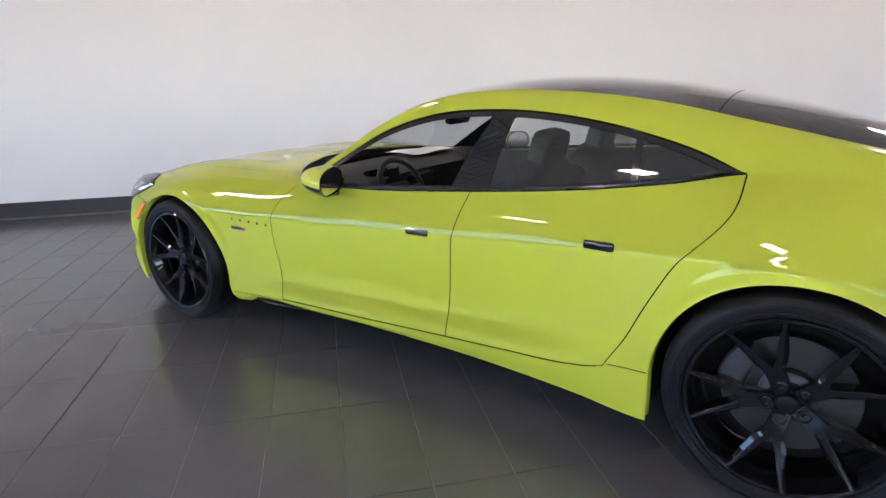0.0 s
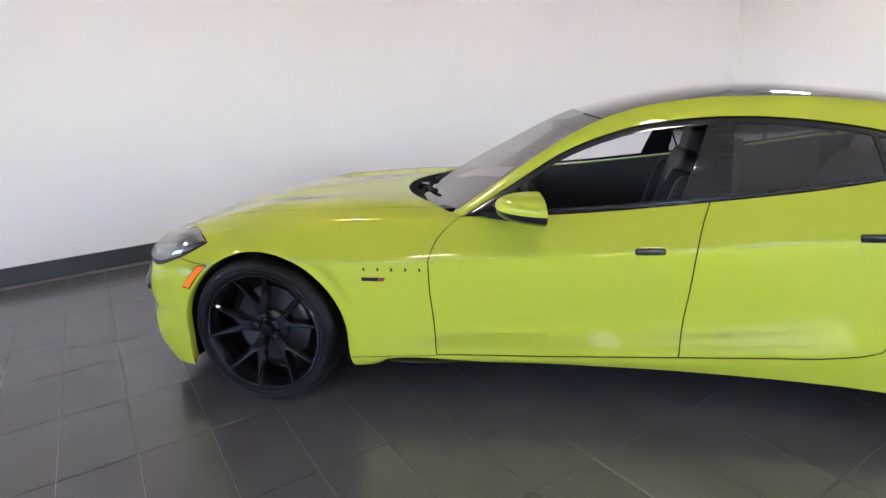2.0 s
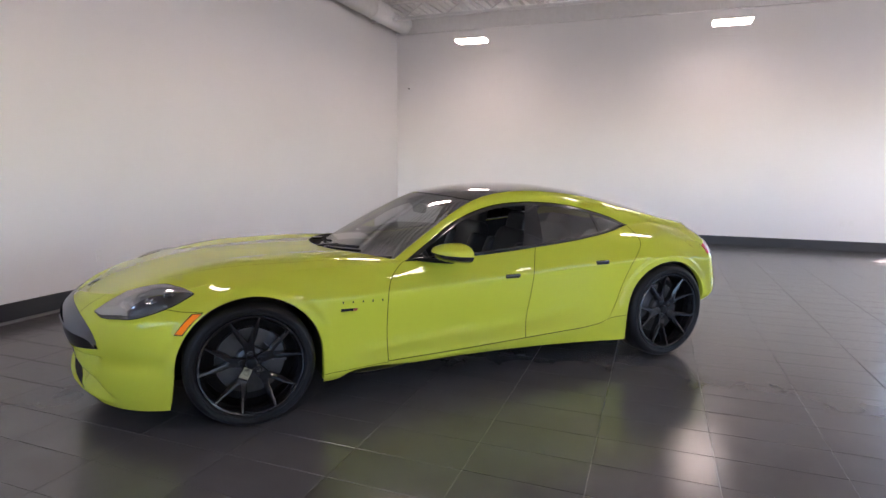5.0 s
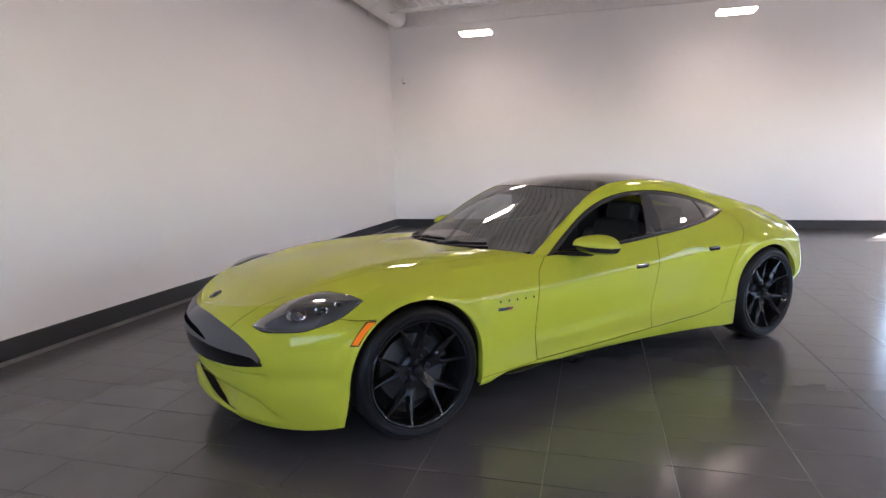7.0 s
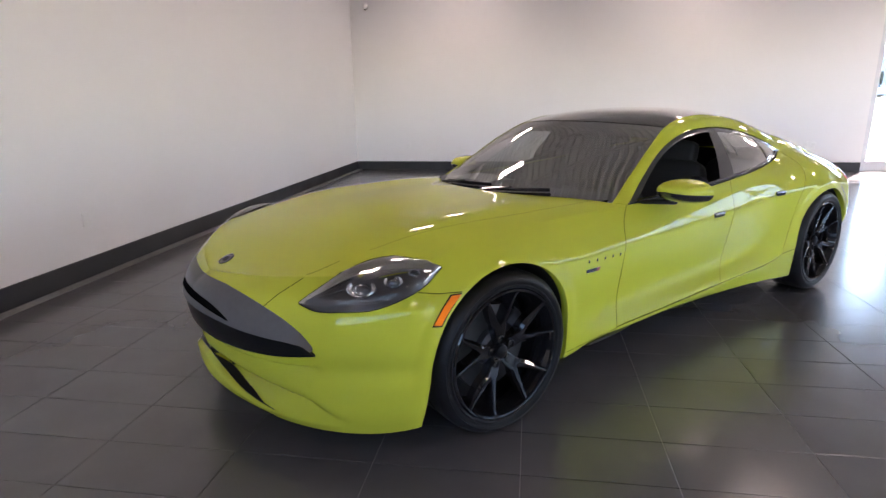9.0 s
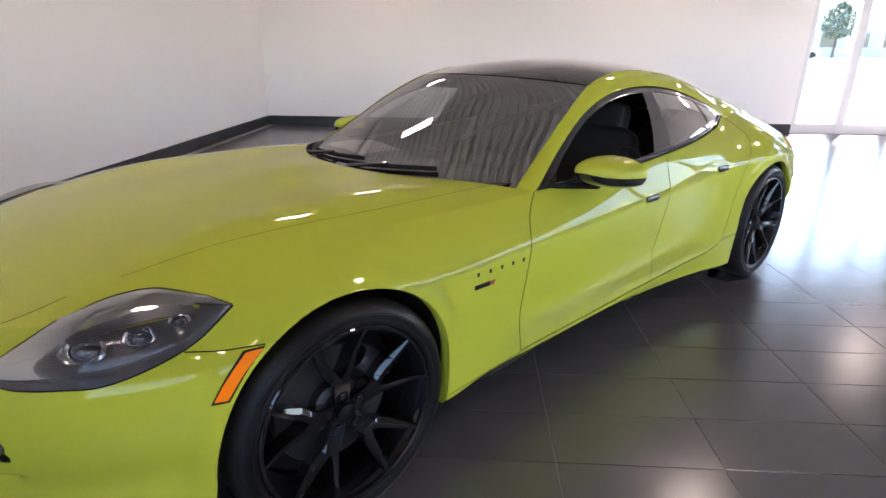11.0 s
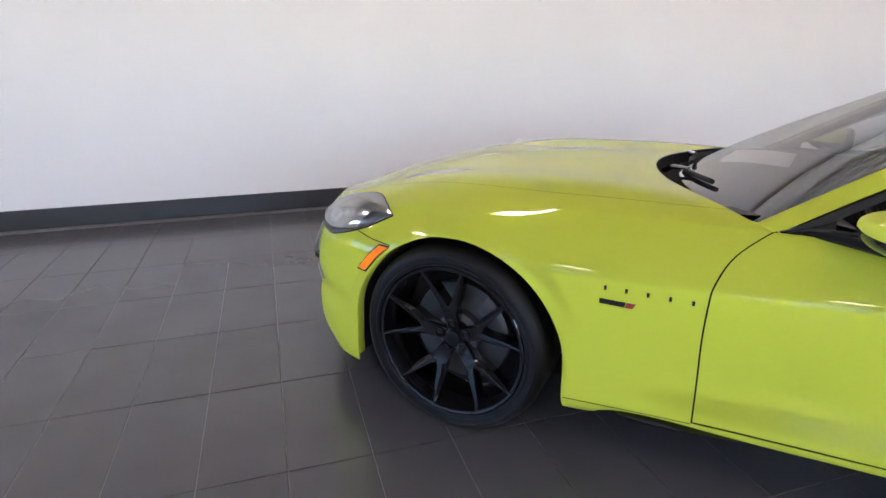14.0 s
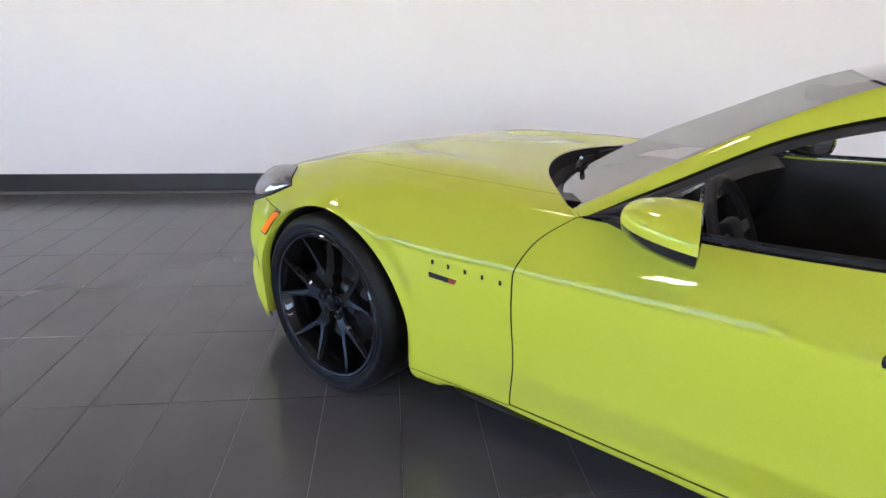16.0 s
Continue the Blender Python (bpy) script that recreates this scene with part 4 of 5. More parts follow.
# ---------- surface fittings ----------
_geos = [sheet(FLANK), sheet([row[::-1] for row in wing]), sheet(bon), sheet(upper), sheet(rail)]
_V, _F = [], []
for vs, fs in _geos:
    o = len(_V)
    _V += [Vector(v) for v in vs]
    _F += [tuple(o + i for i in f) for f in fs]
SKIN = BVHTree.FromPolygons(_V, _F)


def snap(p):
    """The nearest place on the left half of the body, and the outward normal."""
    place, n, _, _ = SKIN.find_nearest(Vector(p))
    mid = Vector((min(1.4, max(-1.6, place.x)), 0, 0.5))
    return place, (n if n.dot(place - mid) > 0 else -n)


def patch(a_ctrl, b_ctrl, na, nb, off, bulge=0.0, sub=6):
    """A grid laid on the body between two edge lines, raised by off and bulged in its middle."""
    A, B = spread(a_ctrl, sub), spread(b_ctrl, sub)

    def at(L, f):
        k = f * (len(L) - 1)
        i = min(int(k), len(L) - 2)
        return L[i].lerp(L[i + 1], k - i)
    P, N = [], []
    for i in range(na + 1):
        pr, nr = [], []
        for j in range(nb + 1):
            p, n = snap(at(A, i / na).lerp(at(B, i / na), j / nb))
            lift = off + bulge * math.sin(math.pi * i / na) ** 0.5 * math.sin(math.pi * j / nb) ** 0.6 if bulge else off
            pr.append(p + n * lift)
            nr.append(n)
        P.append(pr)
        N.append(nr)
    return P, N


def plate(name, a_ctrl, b_ctrl, mat, off=0.003, depth=0.006, na=8, nb=3, label="", two=True, parent=None, bulge=0.0):
    P, N = patch(a_ctrl, b_ctrl, na, nb, off, bulge)
    geo = thick(P, depth, N)
    if two:
        return both(name, geo, mat, label, 35, parent)
    return part(name, geo, mat, parent or car, label, sharp=35)


def side_run(pts):
    return [tuple(on_side(x, z)[0]) for x, z in pts]


def seam(name, pts, wide=0.0035, off=0.0004, sub=8):
    """A fine dark shut line on the body."""
    L = [snap(p) for p in spread(pts, sub)]
    rows = []
    for i, (p, n) in enumerate(L):
        q = L[min(i + 1, len(L) - 1)][0] - L[max(i - 1, 0)][0]
        t = n.cross(q).normalized() * wide / 2
        rows.append([p + t + n * off, p - t + n * off])
    both(name, sheet(rows), SEAM_BLACK)


seam("sill_seam", side_run([(-1.155, .237), (-1.0, .243), (-.85, .250), (-.745, .254)]))
seam("sill_seam", side_run([(1.02, .367), (1.07, .373), (1.12, .377), (1.167, .380)]))
# rubber seals in the door gaps, set high to paint the gaps' shade too
for c_, w_ in ((C1, .0052), (C2, .0048), (C3, .0056)):
    seam("door_gap_strip", [tuple(FLANK[c_][r]) for r in range(RS, NROW, 4)], w_, -.0012, 3)
seam("door_gap_strip", [tuple(FLANK[c_][RS]) for c_ in range(C1, C3 + 1, 3)], .0046, -.0012, 2)
seam("bumper_seam", [(-2.0, -.905, .727), (-1.93, -.925, .713), (-1.87, -.938, .706), (-1.822, -.95, .704)])
seam("bonnet_seam", [(-2.455, -.50, .655), (-2.40, -.535, .70), (-2.33, -.57, .745), (-2.25, -.59, .785), (-2.17, -.598, .815)], 0.003)
seam("bonnet_seam", [tuple(hood_point(c, shut(c))) for c in list(range(N_NOSE - 6, C1, 8)) + [C1]], 0.0016, sub=4)
# fuel flap
seam("flap_seam", [tuple(snap((1.93 + .085 * math.cos(radians(a)), -.86, .905 + .075 * math.sin(radians(a))))[0]) for a in range(-60, 265, 30)], 0.003)

# amber marker
plate("side_marker", side_run([(-1.966, .600), (-1.924, .650), (-1.872, .697)]), side_run([(-1.934, .594), (-1.887, .648), (-1.830, .697)]), AMBER, 0.004, 0.006, 10, 3, "amber side marker lamp")
plate("marker_seal", side_run([(-1.974, .594), (-1.928, .652), (-1.876, .702)]), side_run([(-1.930, .587), (-1.880, .648), (-1.822, .702)]), MATT_BLACK, 0.0012, 0.006, 10, 3)

# headlamp
UP = [(-2.367, -.636, .693), (-2.285, -.672, .752), (-2.21, -.688, .785), (-2.10, -.69, .807), (-2.0, -.728, .818), (-1.93, -.80, .815), (-1.862, -.868, .797)]
LO = [(-2.367, -.640, .688), (-2.325, -.712, .669), (-2.235, -.805, .675), (-2.165, -.857, .682), (-2.07, -.895, .71), (-1.97, -.90, .742), (-1.862, -.870, .795)]
MI = [tuple(Vector(a).lerp(Vector(b), .30)) for a, b in zip(UP, LO)]
ML = [tuple(Vector(a).lerp(Vector(b), .86)) for a, b in zip(UP, LO)]
P, N = patch(UP, LO, 30, 10, 0.0015)
lamps = both("headlamp", thick(P, 0.01, N), LAMP_GREY, "dark almond-shaped headlamp with clear lens")
for lm, sg in zip(lamps, (1, -1)):
    def lp(nm, geo, mat, label=""):
        g2 = geo if sg == 1 else mirrored((geo[0], geo[1]))
        ob = part(nm, g2, mat, None, label, sharp=35)
        ob.parent = lm
        return ob
    Pg, Ng = patch(UP, MI, 30, 4, 0.005)
    lp("upper_bezel", thick(Pg, 0.004, Ng), LAMP_DARK, "dark inner bezel")
    Pg, Ng = patch(ML, LO, 30, 2, 0.005)
    lp("lower_bezel", thick(Pg, 0.004, Ng), LAMP_GREY)
    for q, rad, a0, a1 in (((-2.165, -.775, .730), .040, 150, 390), ((-2.065, -.832, .752), .026, 100, 400), ((-1.985, -.850, .776), .017, 60, 420)):
        p, n = snap(q)
        m = Matrix.Translation(p + n * 0.003) @ n.to_track_quat('Y', 'Z').to_matrix().to_4x4()
        cup = []
        for k in range(25):
            a = radians(a0 + (a1 - a0) * k / 24)
            cup.append([m @ Vector((r_ * 1.25 * math.cos(a), h_, r_ * .85 * math.sin(a))) for r_, h_ in ((rad * .70, .003), (rad * .82, .010), (rad * 1.0, .014), (rad * 1.12, .011), (rad * 1.16, .0))])
        lp("lamp_cup", sheet(cup), CHROME, "bright curved reflector cup")
        ball = lathe([(0.0003, rad * .40), (rad * .3, rad * .37), (rad * .52, rad * .24), (rad * .66, .002)], 24)
        lp("lamp_projector", ([m @ Vector((v[0] * 1.2, v[1], v[2] * .85)) for v in ball[0]], ball[1]), LENS_BALL, "projector lens")
        for k in range(2):
            q1 = m @ Vector((rad * (1.0 if k else -1.0), .012, rad * .5))
            bb = bmesh.new()
            rod(bb, q1, m @ Vector((rad * (1.3 if k else -1.35), .010, -rad * .35)), .0042, 8)
            o_ = part("lamp_rib", bb, CHROME, None)
            if sg == -1:
                o_.data.transform(Matrix.Diagonal((1, -1, 1, 1)))
                o_.data.flip_normals()
            o_.parent = lm
    fin = [tuple(Vector(a).lerp(Vector(b), .36)) for a, b in zip(UP, LO)][1:6]
    fin2 = [tuple(Vector(a).lerp(Vector(b), .46)) for a, b in zip(UP, LO)][1:6]
    Pg, Ng = patch(fin, fin2, 20, 2, 0.009)
    lp("light_bar", thick(Pg, 0.006, Ng), LAMP_GREY, "grey light bar")
    Pg, Ng = patch(UP, LO, 30, 10, 0.004, 0.024)
    ln = lp("clear_lens", sheet(Pg), LENS_GLASS, "clear lens")
    ln.visible_shadow = False
    rim = spread(UP, 5) + spread(LO, 5)[::-1]
    rows = []
    for i, q in enumerate(rim):
        p, n = snap(q)
        d = (Vector(rim[(i + 1) % len(rim)]) - Vector(rim[i - 1]))
        t = n.cross(d)
        t = t.normalized() * 0.0035 if t.length > 1e-6 else Vector((0, 0, 0.0035))
        rows.append([p + t + n * .001, p + n * .006, p - t + n * .001])
    rows.append(rows[0])
    lp("lens_seal", sheet(rows), MATT_BLACK)

# grille
G_TOP = curve((0, .690), (.15, .699), (.30, .698), (.51, .660), (.632, .614), (.70, .565), (.738, .520))
G_MID = curve((0, .575), (.29, .568), (.434, .558), (.563, .553), (.66, .548), (.71, .536), (.738, .511))


def front_at(y, z, off):
    p, n = on_body((-3.2, -abs(y), z), (1, 0, 0))
    n = n if n.x < 0 else -n
    q = p + n * off
    return Vector((q.x, math.copysign(q.y, y) if y else q.y, q.z)), Vector((n.x, n.y if y <= 0 else -n.y, n.z))


def grille_band(lo, hi, off_lo, off_hi, y1, n=64, m=5, y0=None):
    P, N = [], []
    for i in range(n + 1):
        y = -y1 + 2 * y1 * i / n
        y = y if abs(y) > 1e-6 else 1e-6
        pr, nr = [], []
        for j in range(m + 1):
            f = j / m
            a = abs(y)
            p, nn = front_at(y, lo(a) + (hi(a) - lo(a)) * f, off_lo + (off_hi - off_lo) * f)
            pr.append(p)
            nr.append(nn)
        P.append(pr)
        N.append(nr)
    return thick(P, 0.02, N)


part("grille_upper", grille_band(G_MID, G_TOP, 0.022, 0.004, .725), SATIN_GREY, car, "satin grey grille bar", sharp=30)
part("grille_lower", grille_band(G_BOT, lambda a: G_MID(a) - 0.003, 0.003, 0.016, .734), MESH_BLACK, car, "black grille insert", sharp=30)
part("grille_slot", grille_band(lambda a: .604 - .05 * (a / .36) ** 2 * .5, lambda a: .608 - .05 * (a / .36) ** 2 * .5 + .024 * max(0.0, 1 - (a / .36) ** 4), 0.0225, 0.0185, .36, 40, 2), SEAM_BLACK, car, "dark slot in the grille bar")
# dark strip on the scoop's slope paints the shade inside the lower intake
part("lower_intake_shade", grille_band(lambda a: SCOOP_LOW(a) + .010, lambda a: SCOOP_LOW(a) + .012 + .009 * math.sin(math.pi * min(1, max(0, (a - .06) / .42))), 0.004, 0.004, .53, 72, 6), PILLAR, car, "dark strip painting the shade of the lower air intake")
# round bonnet emblem
p, n = SKIN.find_nearest(Vector((-2.452, -0.001, .74)))[:2]
n = n if n.z > 0 else -n
m = Matrix.Translation(Vector((p.x, 0, p.z))) @ Vector((n.x, 0, n.z)).to_track_quat('Y', 'Z').to_matrix().to_4x4()
for nm, prof, mat in (("emblem_disc", [(0.0003, .005), (.026, .005), (.033, .003)], GLOSS_BLACK), ("emblem_ring", [(.033, .002), (.034, .005), (.037, .005), (.038, .003), (.038, -.003)], GLOSS_BLACK)):
    g_ = lathe(prof, 36)
    part(nm, ([m @ Vector(v) for v in g_[0]], g_[1]), mat, car)
g_ = lathe([(.013, .0055), (.014, .008), (.018, .008), (.019, .0055)], 24)
part("emblem_mark", ([m @ Vector(v) for v in g_[0]], g_[1]), SATIN_GREY, car)
# parking sensor
p, n = snap((-2.38, -.70, .375))
m = Matrix.Translation(p) @ n.to_track_quat('Y', 'Z').to_matrix().to_4x4()
g_ = lathe([(0.0003, .0015), (.009, .0015), (.011, .0), (.011, -.002)], 20)
both("parking_sensor", ([m @ Vector(v) for v in g_[0]], g_[1]), PAINT)

# wing badge and maker's name as plain marks
plate("wing_badge", side_run([(-1.055, .643), (-1.0, .641), (-.975, .640)]), side_run([(-1.055, .626), (-1.0, .624), (-.980, .623)]), GLOSS_BLACK, 0.003, 0.004, 6, 2, "dark badge bar on the wing")
plate("badge_tip", side_run([(-.973, .640), (-.960, .6395), (-.945, .639)]), side_run([(-.978, .623), (-.966, .6225), (-.955, .622)]), BADGE_RED, 0.003, 0.004, 6, 2, "dark red badge tip")
for k in range(5):
    x_, z_ = -1.040 + .0635 * k, .681 - .002 * k
    plate("name_mark", side_run([(x_ - .004, z_ + .007), (x_, z_ + .007), (x_ + .004, z_ + .007)]), side_run([(x_ - .004, z_ - .007), (x_, z_ - .007), (x_ + .004, z_ - .007)]), PILLAR, 0.003, 0.003, 3, 2)

# door handles: black pull, body-coloured flap, and a black plate painting the recess's shade
def rounded(x0_, x1_, z0_, z1_):
    """Upper and lower edge of a bar with rounded ends on the flank."""
    mid_, hw = (z0_ + z1_) / 2, (z0_ - z1_) / 2
    rows_ = [(0, .45), (.025, .78), (.07, .97), (.5, 1.0), (.93, .97), (.975, .78), (1, .45)]
    return [side_run([(x0_ + (x1_ - x0_) * f, mid_ + sg * hw * k) for f, k in rows_]) for sg in (1, -1)]


for x0_, x1_, z0_, z1_ in ((.112, .229, .762, .706), (.899, 1.012, .808, .748)):
    h_ = z0_ - z1_
    plate("handle_scoop", *rounded(x0_ + .002, x1_ - .002, z0_ - h_ * .30, z1_), PAINT, 0.0008, 0.004, 20, 4, bulge=.0015)
    plate("handle_recess_shade", *rounded(x0_, x1_, z0_ + .001, z0_ - h_ * .48), MATT_BLACK, 0.0022, 0.01, 20, 4, "black handle recess")
    plate("handle_pull", *rounded(x0_ + .001, x1_ - .001, z0_, z0_ - h_ * .30), GLOSS_BLACK, 0.004, 0.008, 20, 4, "gloss black door pull", bulge=0.007)

# dark air blade under the sill behind the front wheel
bl = []
for k in range(17):
    f = k / 16
    x = -.99 + .40 * f
    h = .036 * math.sin(math.pi * f ** .6) ** .6 + .004
    bl.append([Vector((x, -.862 + .02 * f, .228)), Vector((x, -.884 + .014 * f, .226 - h * .55)), Vector((x, -.870 + .02 * f, .226 - h)), Vector((x, -.80, .226 - h))])
both("sill_blade", sheet(bl), GLOSS_BLACK, "black air blade under the sill")

# tail lamp
plate("tail_lamp", [(2.02, -.86, .875), (2.10, -.80, .885), (2.20, -.70, .89)], [(2.035, -.90, .795), (2.12, -.84, .80), (2.24, -.74, .81)], RED_LENS, 0.005, 0.01, 10, 4, "red tail lamp")

# ---------- door mirror ----------
MC, MW, MH = Vector((-.255, -.948, .940)), .116, .066


def mirror_point(th, rho):
    """rho is 0 at the rear rim and 1 at the front pole."""
    c = math.cos(rho * math.pi / 2) ** 0.75
    y = MC.y - MW * math.copysign(abs(math.cos(th)) ** 0.85, math.cos(th)) * c + .03 * rho
    up = math.sin(th)
    z = MC.z + (MH if up > 0 else MH * .92) * math.copysign(abs(up) ** 0.85, up) * c + .012 * rho - .006 * math.cos(th) * (1 - rho)
    return Vector((MC.x + .035 * math.cos(th) * (1 - rho) - .185 * math.sin(rho * math.pi / 2), y, z))


cut = radians(-3)
for nm, a, b_, mat, lab in (("mirror_shell", cut, math.pi - cut, PAINT, "lime green door mirror shell"), ("mirror_base", math.pi - cut, 2 * math.pi + cut, GLOSS_BLACK, "black mirror foot")):
    G = [[mirror_point(a + (b_ - a) * i / 36, j / 16) for j in range(17)] for i in range(37)]
    both(nm, sheet(G), mat, lab, 50)
rim_ = [mirror_point(2 * math.pi * k / 40, 0) for k in range(40)]
mid_ = sum(rim_, Vector()) / 40
both("mirror_bezel", ([*rim_, *[v.lerp(mid_, .10) + Vector((.004, 0, 0)) for v in rim_]], [(k, (k + 1) % 40, 40 + (k + 1) % 40, 40 + k) for k in range(40)]), GLOSS_BLACK)
both("mirror_glass", ([v.lerp(mid_, .10) + Vector((-.004, 0, 0)) for v in rim_], [tuple(range(40))]), CHROME, "mirror glass")
arm = []
for k in range(9):
    f = k / 8
    c_ = Vector((-.50, -.795, .893)).lerp(Vector((-.30, -.90, .882)), f)
    hx, hz = .045 - .010 * f, .012 + .004 * f
    arm.append([c_ + Vector((hx * math.cos(a), hx * .2 * math.cos(a), hz * math.sin(a))) for a in [2 * math.pi * i / 14 for i in range(15)]])
both("mirror_arm", sheet(arm), PILLAR)

# ---------- cowl and wipers ----------
cow = []
for j in range(-18, 19):
    s = j / 18
    b_ = FLANK[C1][-1]
    t = abs(s)
    sw = t * .928
    front = hood_point(C1, sw)
    front = Vector((front.x, s * .752, front.z - .004))
    back = Vector((-.95 + (.95 - .665) * t * t, s * .752, .905 + (.888 - .905) * t ** 2.3 - .006))
    cow.append([front, front.lerp(back, .2) + Vector((0, 0, -.040 * (1 - t ** 4))), front.lerp(back, .8) + Vector((0, 0, -.040 * (1 - t ** 4))), back])
part("cowl_panel", sheet(cow), MATT_BLACK, car, "black plastic cowl below the windscreen")


def screen_at(y, f, lift):
    """A point over the windscreen: f runs from its foot to its head."""
    r = -.665 + .65 * f
    t = abs(y) / R_W(r)
    xc = C_X(r)
    return Vector((xc + (r - xc) * t * t, y, C_Z(xc) + (R_Z(r) - C_Z(xc)) * t ** 2.3 + lift))


for y0_, f0, y1_, f1 in ((-.02, .0, -.44, .065), (.42, .0, -.06, .055)):
    b = bmesh.new()
    pts = [screen_at(y0_ + (y1_ - y0_) * k / 8, f0 + (f1 - f0) * k / 8, .016) for k in range(9)]
    for p_, q_ in zip(pts, pts[1:]):
        rod(b, p_, q_, .010, 6)
    part("wiper_blade", b, MATT_BLACK, car, "black wiper blade")
    b = bmesh.new()
    a_ = Vector((-1.03 + .3 * y0_ * y0_, y0_ + .06, .878))
    k_ = pts[4] + Vector((0, 0, .012))
    rod(b, a_, a_.lerp(k_, .4) + Vector((0, 0, .016)), .014, 8, .011)
    rod(b, a_.lerp(k_, .4) + Vector((0, 0, .016)), k_, .011, 8, .007)
    bmesh.ops.create_uvsphere(b, u_segments=12, v_segments=8, radius=.018, matrix=Matrix.Translation(a_))
    part("wiper_arm", b, GLOSS_BLACK, car)

# ---------- cabin ----------
dash = []
for i in range(25):
    y = -.72 + 1.44 * i / 24
    e = 1 - .25 * (y / .72) ** 2
    dash.append([Vector((x + .10 * (y / .72) ** 2, y, z)) for x, z in ((-.93, .865), (-.80, .905), (-.62, .915), (-.50, .895), (-.46, .855), (-.475, .78), (-.52, .62), (-.62, .45))])
part("dashboard", sheet(dash), DASH, car, "dark grey padded dashboard")
for y_ in (-.62, -.08, .08, .62):
    g_ = lathe([(.0, .0), (.028, .004), (.036, .010), (.042, .002), (.042, -.01)], 24)
    m = Matrix.Translation((-.462, y_, .80)) @ Vector((1, 0, .15)).to_track_quat('Y', 'Z').to_matrix().to_4x4()
    part("air_vent", ([m @ Vector(v) for v in g_[0]], g_[1]), SATIN_GREY, car)
b = bmesh.new()
box(b, -.452, -.36, .865, .02, .30, .10, .008)
part("instrument_panel", b, GLOSS_BLACK, car)
b = bmesh.new()
box(b, -.445, 0, .76, .02, .26, .15, .008)
part("centre_screen", b, GLOSS_BLACK, car)
# steering wheel
SW = Matrix.Translation((-.30, -.37, .80)) @ Matrix.Rotation(radians(-24), 4, 'Y')
V, F = [], []
for i in range(48):
    a = 2 * math.pi * i / 48
    for j in range(10):
        t = 2 * math.pi * j / 10
        rr = .175 + .016 * math.cos(t)
        V.append(SW @ Vector((.016 * math.sin(t), rr * math.cos(a), rr * math.sin(a))))
for i in range(48):
    for j in range(10):
        F.append((i * 10 + j, i * 10 + (j + 1) % 10, ((i + 1) % 48) * 10 + (j + 1) % 10, ((i + 1) % 48) * 10 + j))
part("steering_wheel", (V, F), LEATHER, car, "black leather steering wheel")
for ang in (0, 180, 270):
    b = bmesh.new()
    box(b, 0, .115, 0, .014, .12, .034, .004, 1, SW @ Matrix.Rotation(radians(ang), 4, 'X'))
    part("wheel_spoke", b, SATIN_GREY, car)
b = bmesh.new()
box(b, -.01, 0, 0, .05, .13, .10, .02, 3, SW)
part("wheel_pad", b, LEATHER, car)
b = bmesh.new()
rod(b, (-.32, -.37, .79), (-.60, -.37, .66), .035, 16)
part("steering_column", b, MATT_BLACK, car)


def cushion(name, m, sx, sy, sz, mat=LEATHER):
    """A padded block with soft edges and a slight hollow."""
    V, F = [], []
    nu, nv = 20, 14
    for i in range(nu + 1):
        v = math.pi * i / nu - math.pi / 2
        for j in range(2 * nv):
            u = math.pi * j / nv

            def sp(x, e):
                return math.copysign(abs(x) ** e, x)
            V.append(m @ Vector((sx / 2 * sp(math.cos(v), .35) * sp(math.cos(u), .35), sy / 2 * sp(math.cos(v), .35) * sp(math.sin(u), .35), sz / 2 * sp(math.sin(v), .45))))
    for i in range(nu):
        for j in range(2 * nv):
            F.append((i * 2 * nv + j, i * 2 * nv + (j + 1) % (2 * nv), (i + 1) * 2 * nv + (j + 1) % (2 * nv), (i + 1) * 2 * nv + j))
    return part(name, (V, F), mat, car, sharp=80)


for y_ in (-.37, .37):
    cushion("seat_cushion", pose(.12, y_, .42, 0, -8, 0), .52, .50, .16)
    cushion("seat_back", pose(.43, y_, .72, 0, 18, 0), .14, .48, .62)
    for s_ in (-1, 1):
        cushion("seat_bolster", pose(.39, y_ + s_ * .22, .68, 0, 18, 0), .18, .09, .50)
    cushion("headrest", pose(.535, y_, 1.045, 0, 14, 0), .10, .27, .20)
    cushion("rear_cushion", pose(1.0, y_, .44, 0, -6, 0), .46, .52, .16)
    cushion("rear_back", pose(1.30, y_, .70, 0, 28, 0), .14, .50, .56)
    cushion("rear_headrest", pose(1.43, y_, .985, 0, 24, 0), .08, .26, .13)
b = bmesh.new()
box(b, .35, 0, .45, 1.7, .22, .30, .04, 3)
part("centre_tunnel", b, LEATHER, car)
cushion("rear_view_mirror", pose(-.17, 0, 1.165, 0, 10, 0), .03, .24, .07, GLOSS_BLACK)
b = bmesh.new()
box(b, -.20, 0, 1.212, .08, .09, .05, .015)
part("mirror_mount", b, MATT_BLACK, car)
both("belt_strap", sheet([[Vector((.44 + .02 * k, -.66 + .01 * k, 1.15 - .06 * k + d)) for d in (0, .03)] for k in range(10)]), MATT_BLACK)

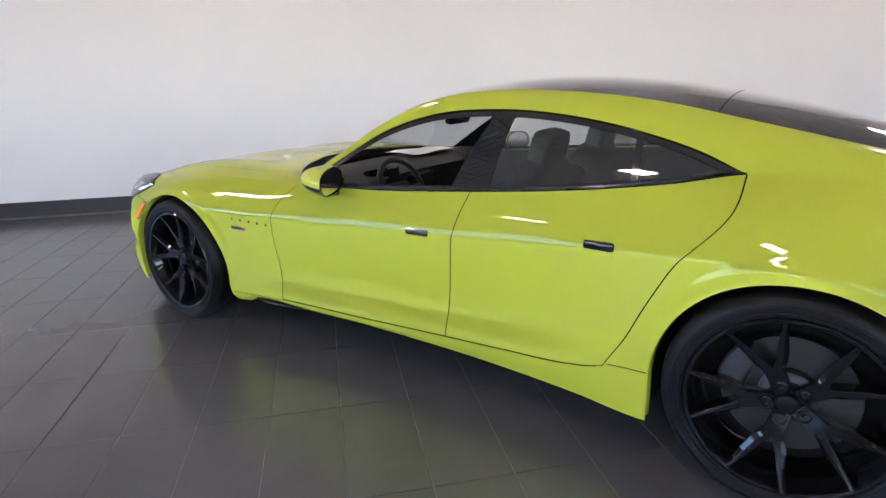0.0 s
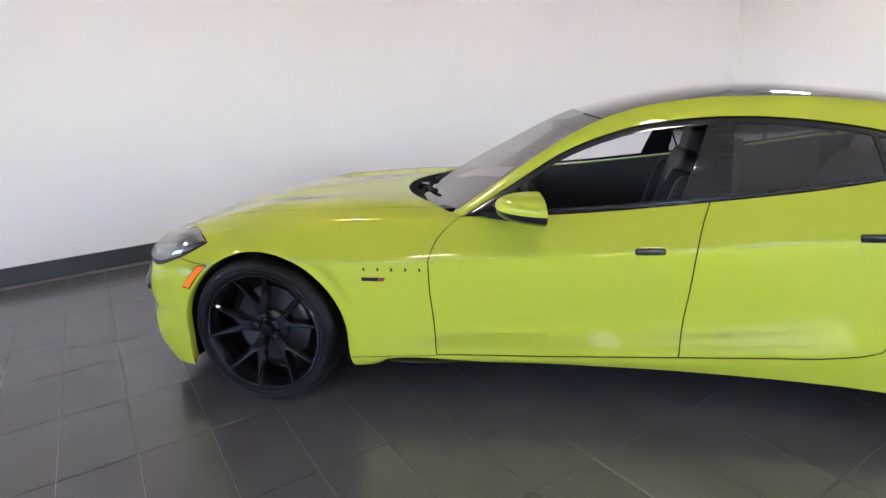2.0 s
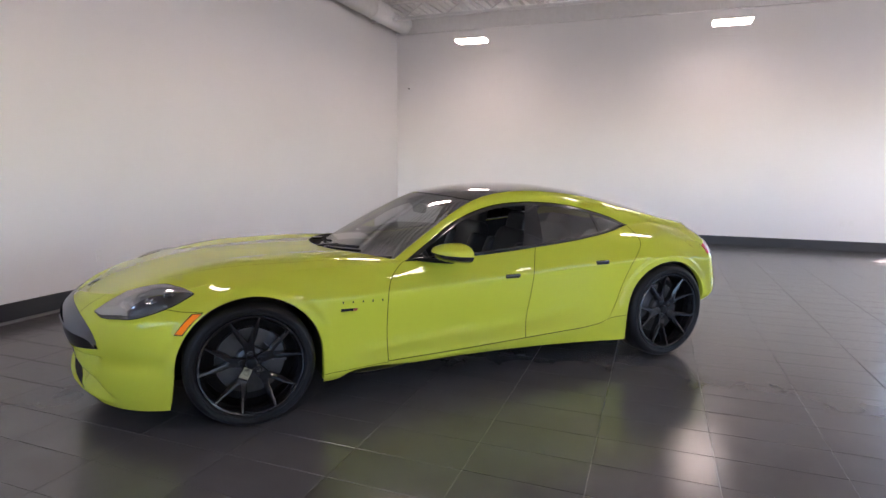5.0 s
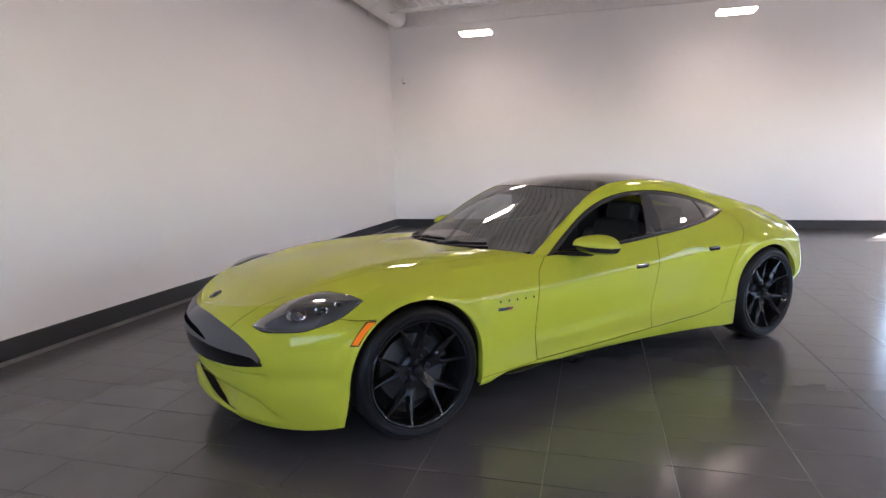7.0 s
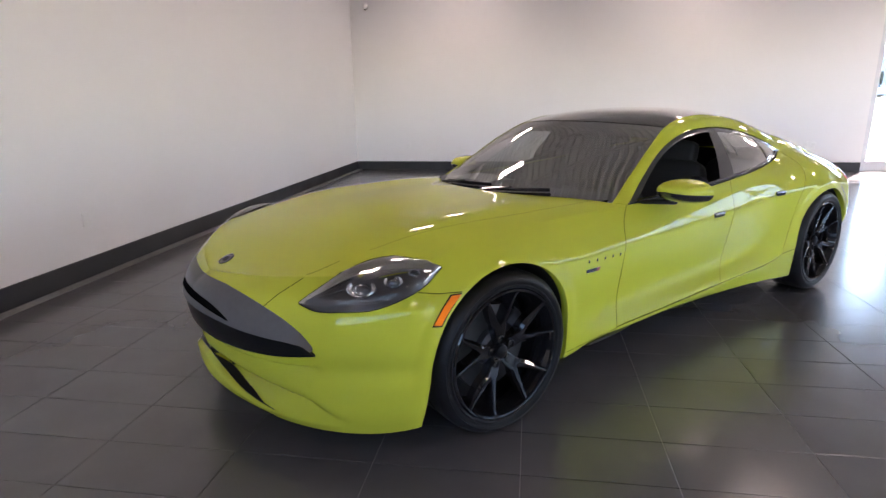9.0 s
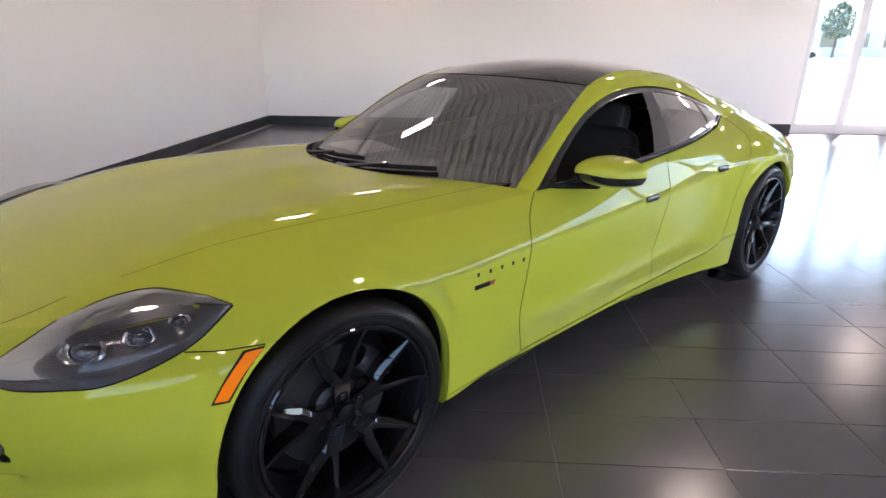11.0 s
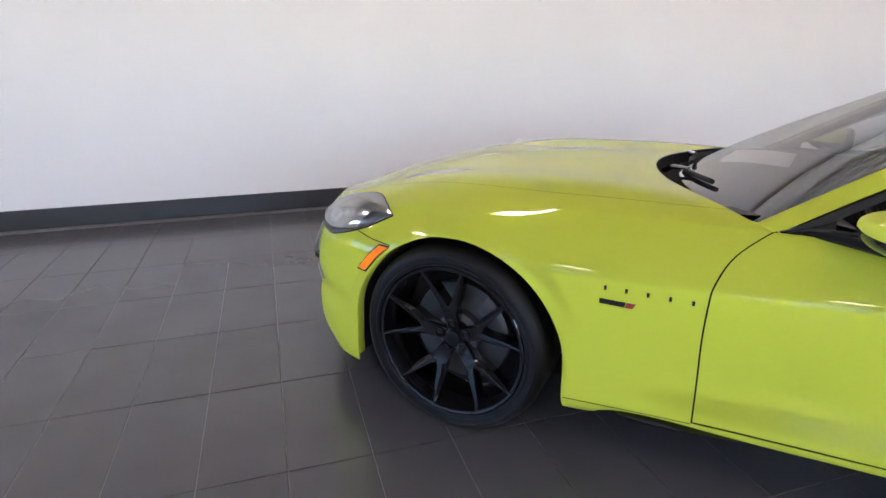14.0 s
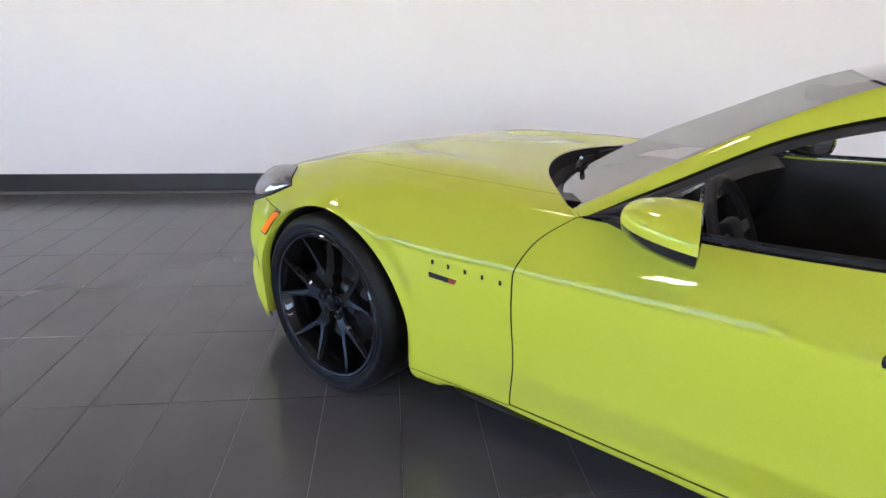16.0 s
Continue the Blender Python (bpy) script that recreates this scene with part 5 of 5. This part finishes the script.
# sheet of paper left on the dashboard
V = []
for i in range(9):
    for k in range(7):
        a_, b_ = i / 8 - .5, k / 6 - .5
        V.append(Vector((-.655 + .26 * b_ + .05 * a_, .30 + .40 * a_ - .02 * b_, .922 + .010 * math.sin(3 * a_ + 2 * b_) ** 2)))
F = [(i * 7 + k, (i + 1) * 7 + k, (i + 1) * 7 + k + 1, i * 7 + k + 1) for i in range(8) for k in range(6)]
ob = part("paper_sheet", (V, F), PLASTIC, None, "loose white paper sheet on the car's dashboard")
tagged(ob, category="paper")

# ---------- floor tiles ----------
TU, TN = 0.30, 0.60


def tile_mesh():
    a, b, c, h = TU / 2 - 0.0014, TN / 2 - 0.0014, 0.0016, 0.0028
    V = [(-a, -b, -h), (a, -b, -h), (a, b, -h), (-a, b, -h), (-a, -b, -0.0008), (a, -b, -0.0008), (a, b, -0.0008), (-a, b, -0.0008),
         (-a + c, -b + c, 0), (a - c, -b + c, 0), (a - c, b - c, 0), (-a + c, b - c, 0)]
    F = [(8, 9, 10, 11)]
    for lo in (0, 4):
        for k in range(4):
            F.append((lo + k, lo + (k + 1) % 4, lo + 4 + (k + 1) % 4, lo + 4 + k))
    return V, F


tv, tf = tile_mesh()
tile_data = mesh_of(tv, tf, False)
tile_data.materials.append(TILE)
near, far = [], []
iu0, iu1 = math.floor(UL / TU), math.ceil(UR / TU)
in0, in1 = math.floor((NF - 0.2) / TN), math.ceil((NL - 0.2) / TN)
for i in range(iu0, iu1):
    for j in range(in0, in1):
        cu, cn = (i + 0.5) * TU, (j + 0.5) * TN - 0.22
        (near if -4.6 < cu < 1.6 and -3.4 < cn < 1.9 else far).append((cu, cn))
near.sort(key=lambda p: (p[0] + 1.6) ** 2 / 1.4 + (p[1] + 0.9) ** 2)
far += near[300:]
for cu, cn in near[:300]:
    ob = new("tile", tile_data)
    ob.parent = floor
    ob.location = (cu, cn, 0)
    ob.rotation_euler = (random.uniform(-.0005, .0005), random.uniform(-.0008, .0008), 0)
V, F = [], []
for cu, cn in far:
    o = len(V)
    ta, tb = random.uniform(-.0008, .0008), random.uniform(-.0005, .0005)
    V += [(x + cu, y + cn, z + x * ta + y * tb) for x, y, z in tv]
    F += [tuple(o + k for k in f) for f in tf]
rest = part("tile_field", mesh_of(V, F, False), TILE, floor, smooth=False)
rest.matrix_parent_inverse = Matrix()
tagged(rest, "dark grey porcelain tiles", kind="stuff")
rest.data.materials.clear()
rest.data.materials.append(TILE)
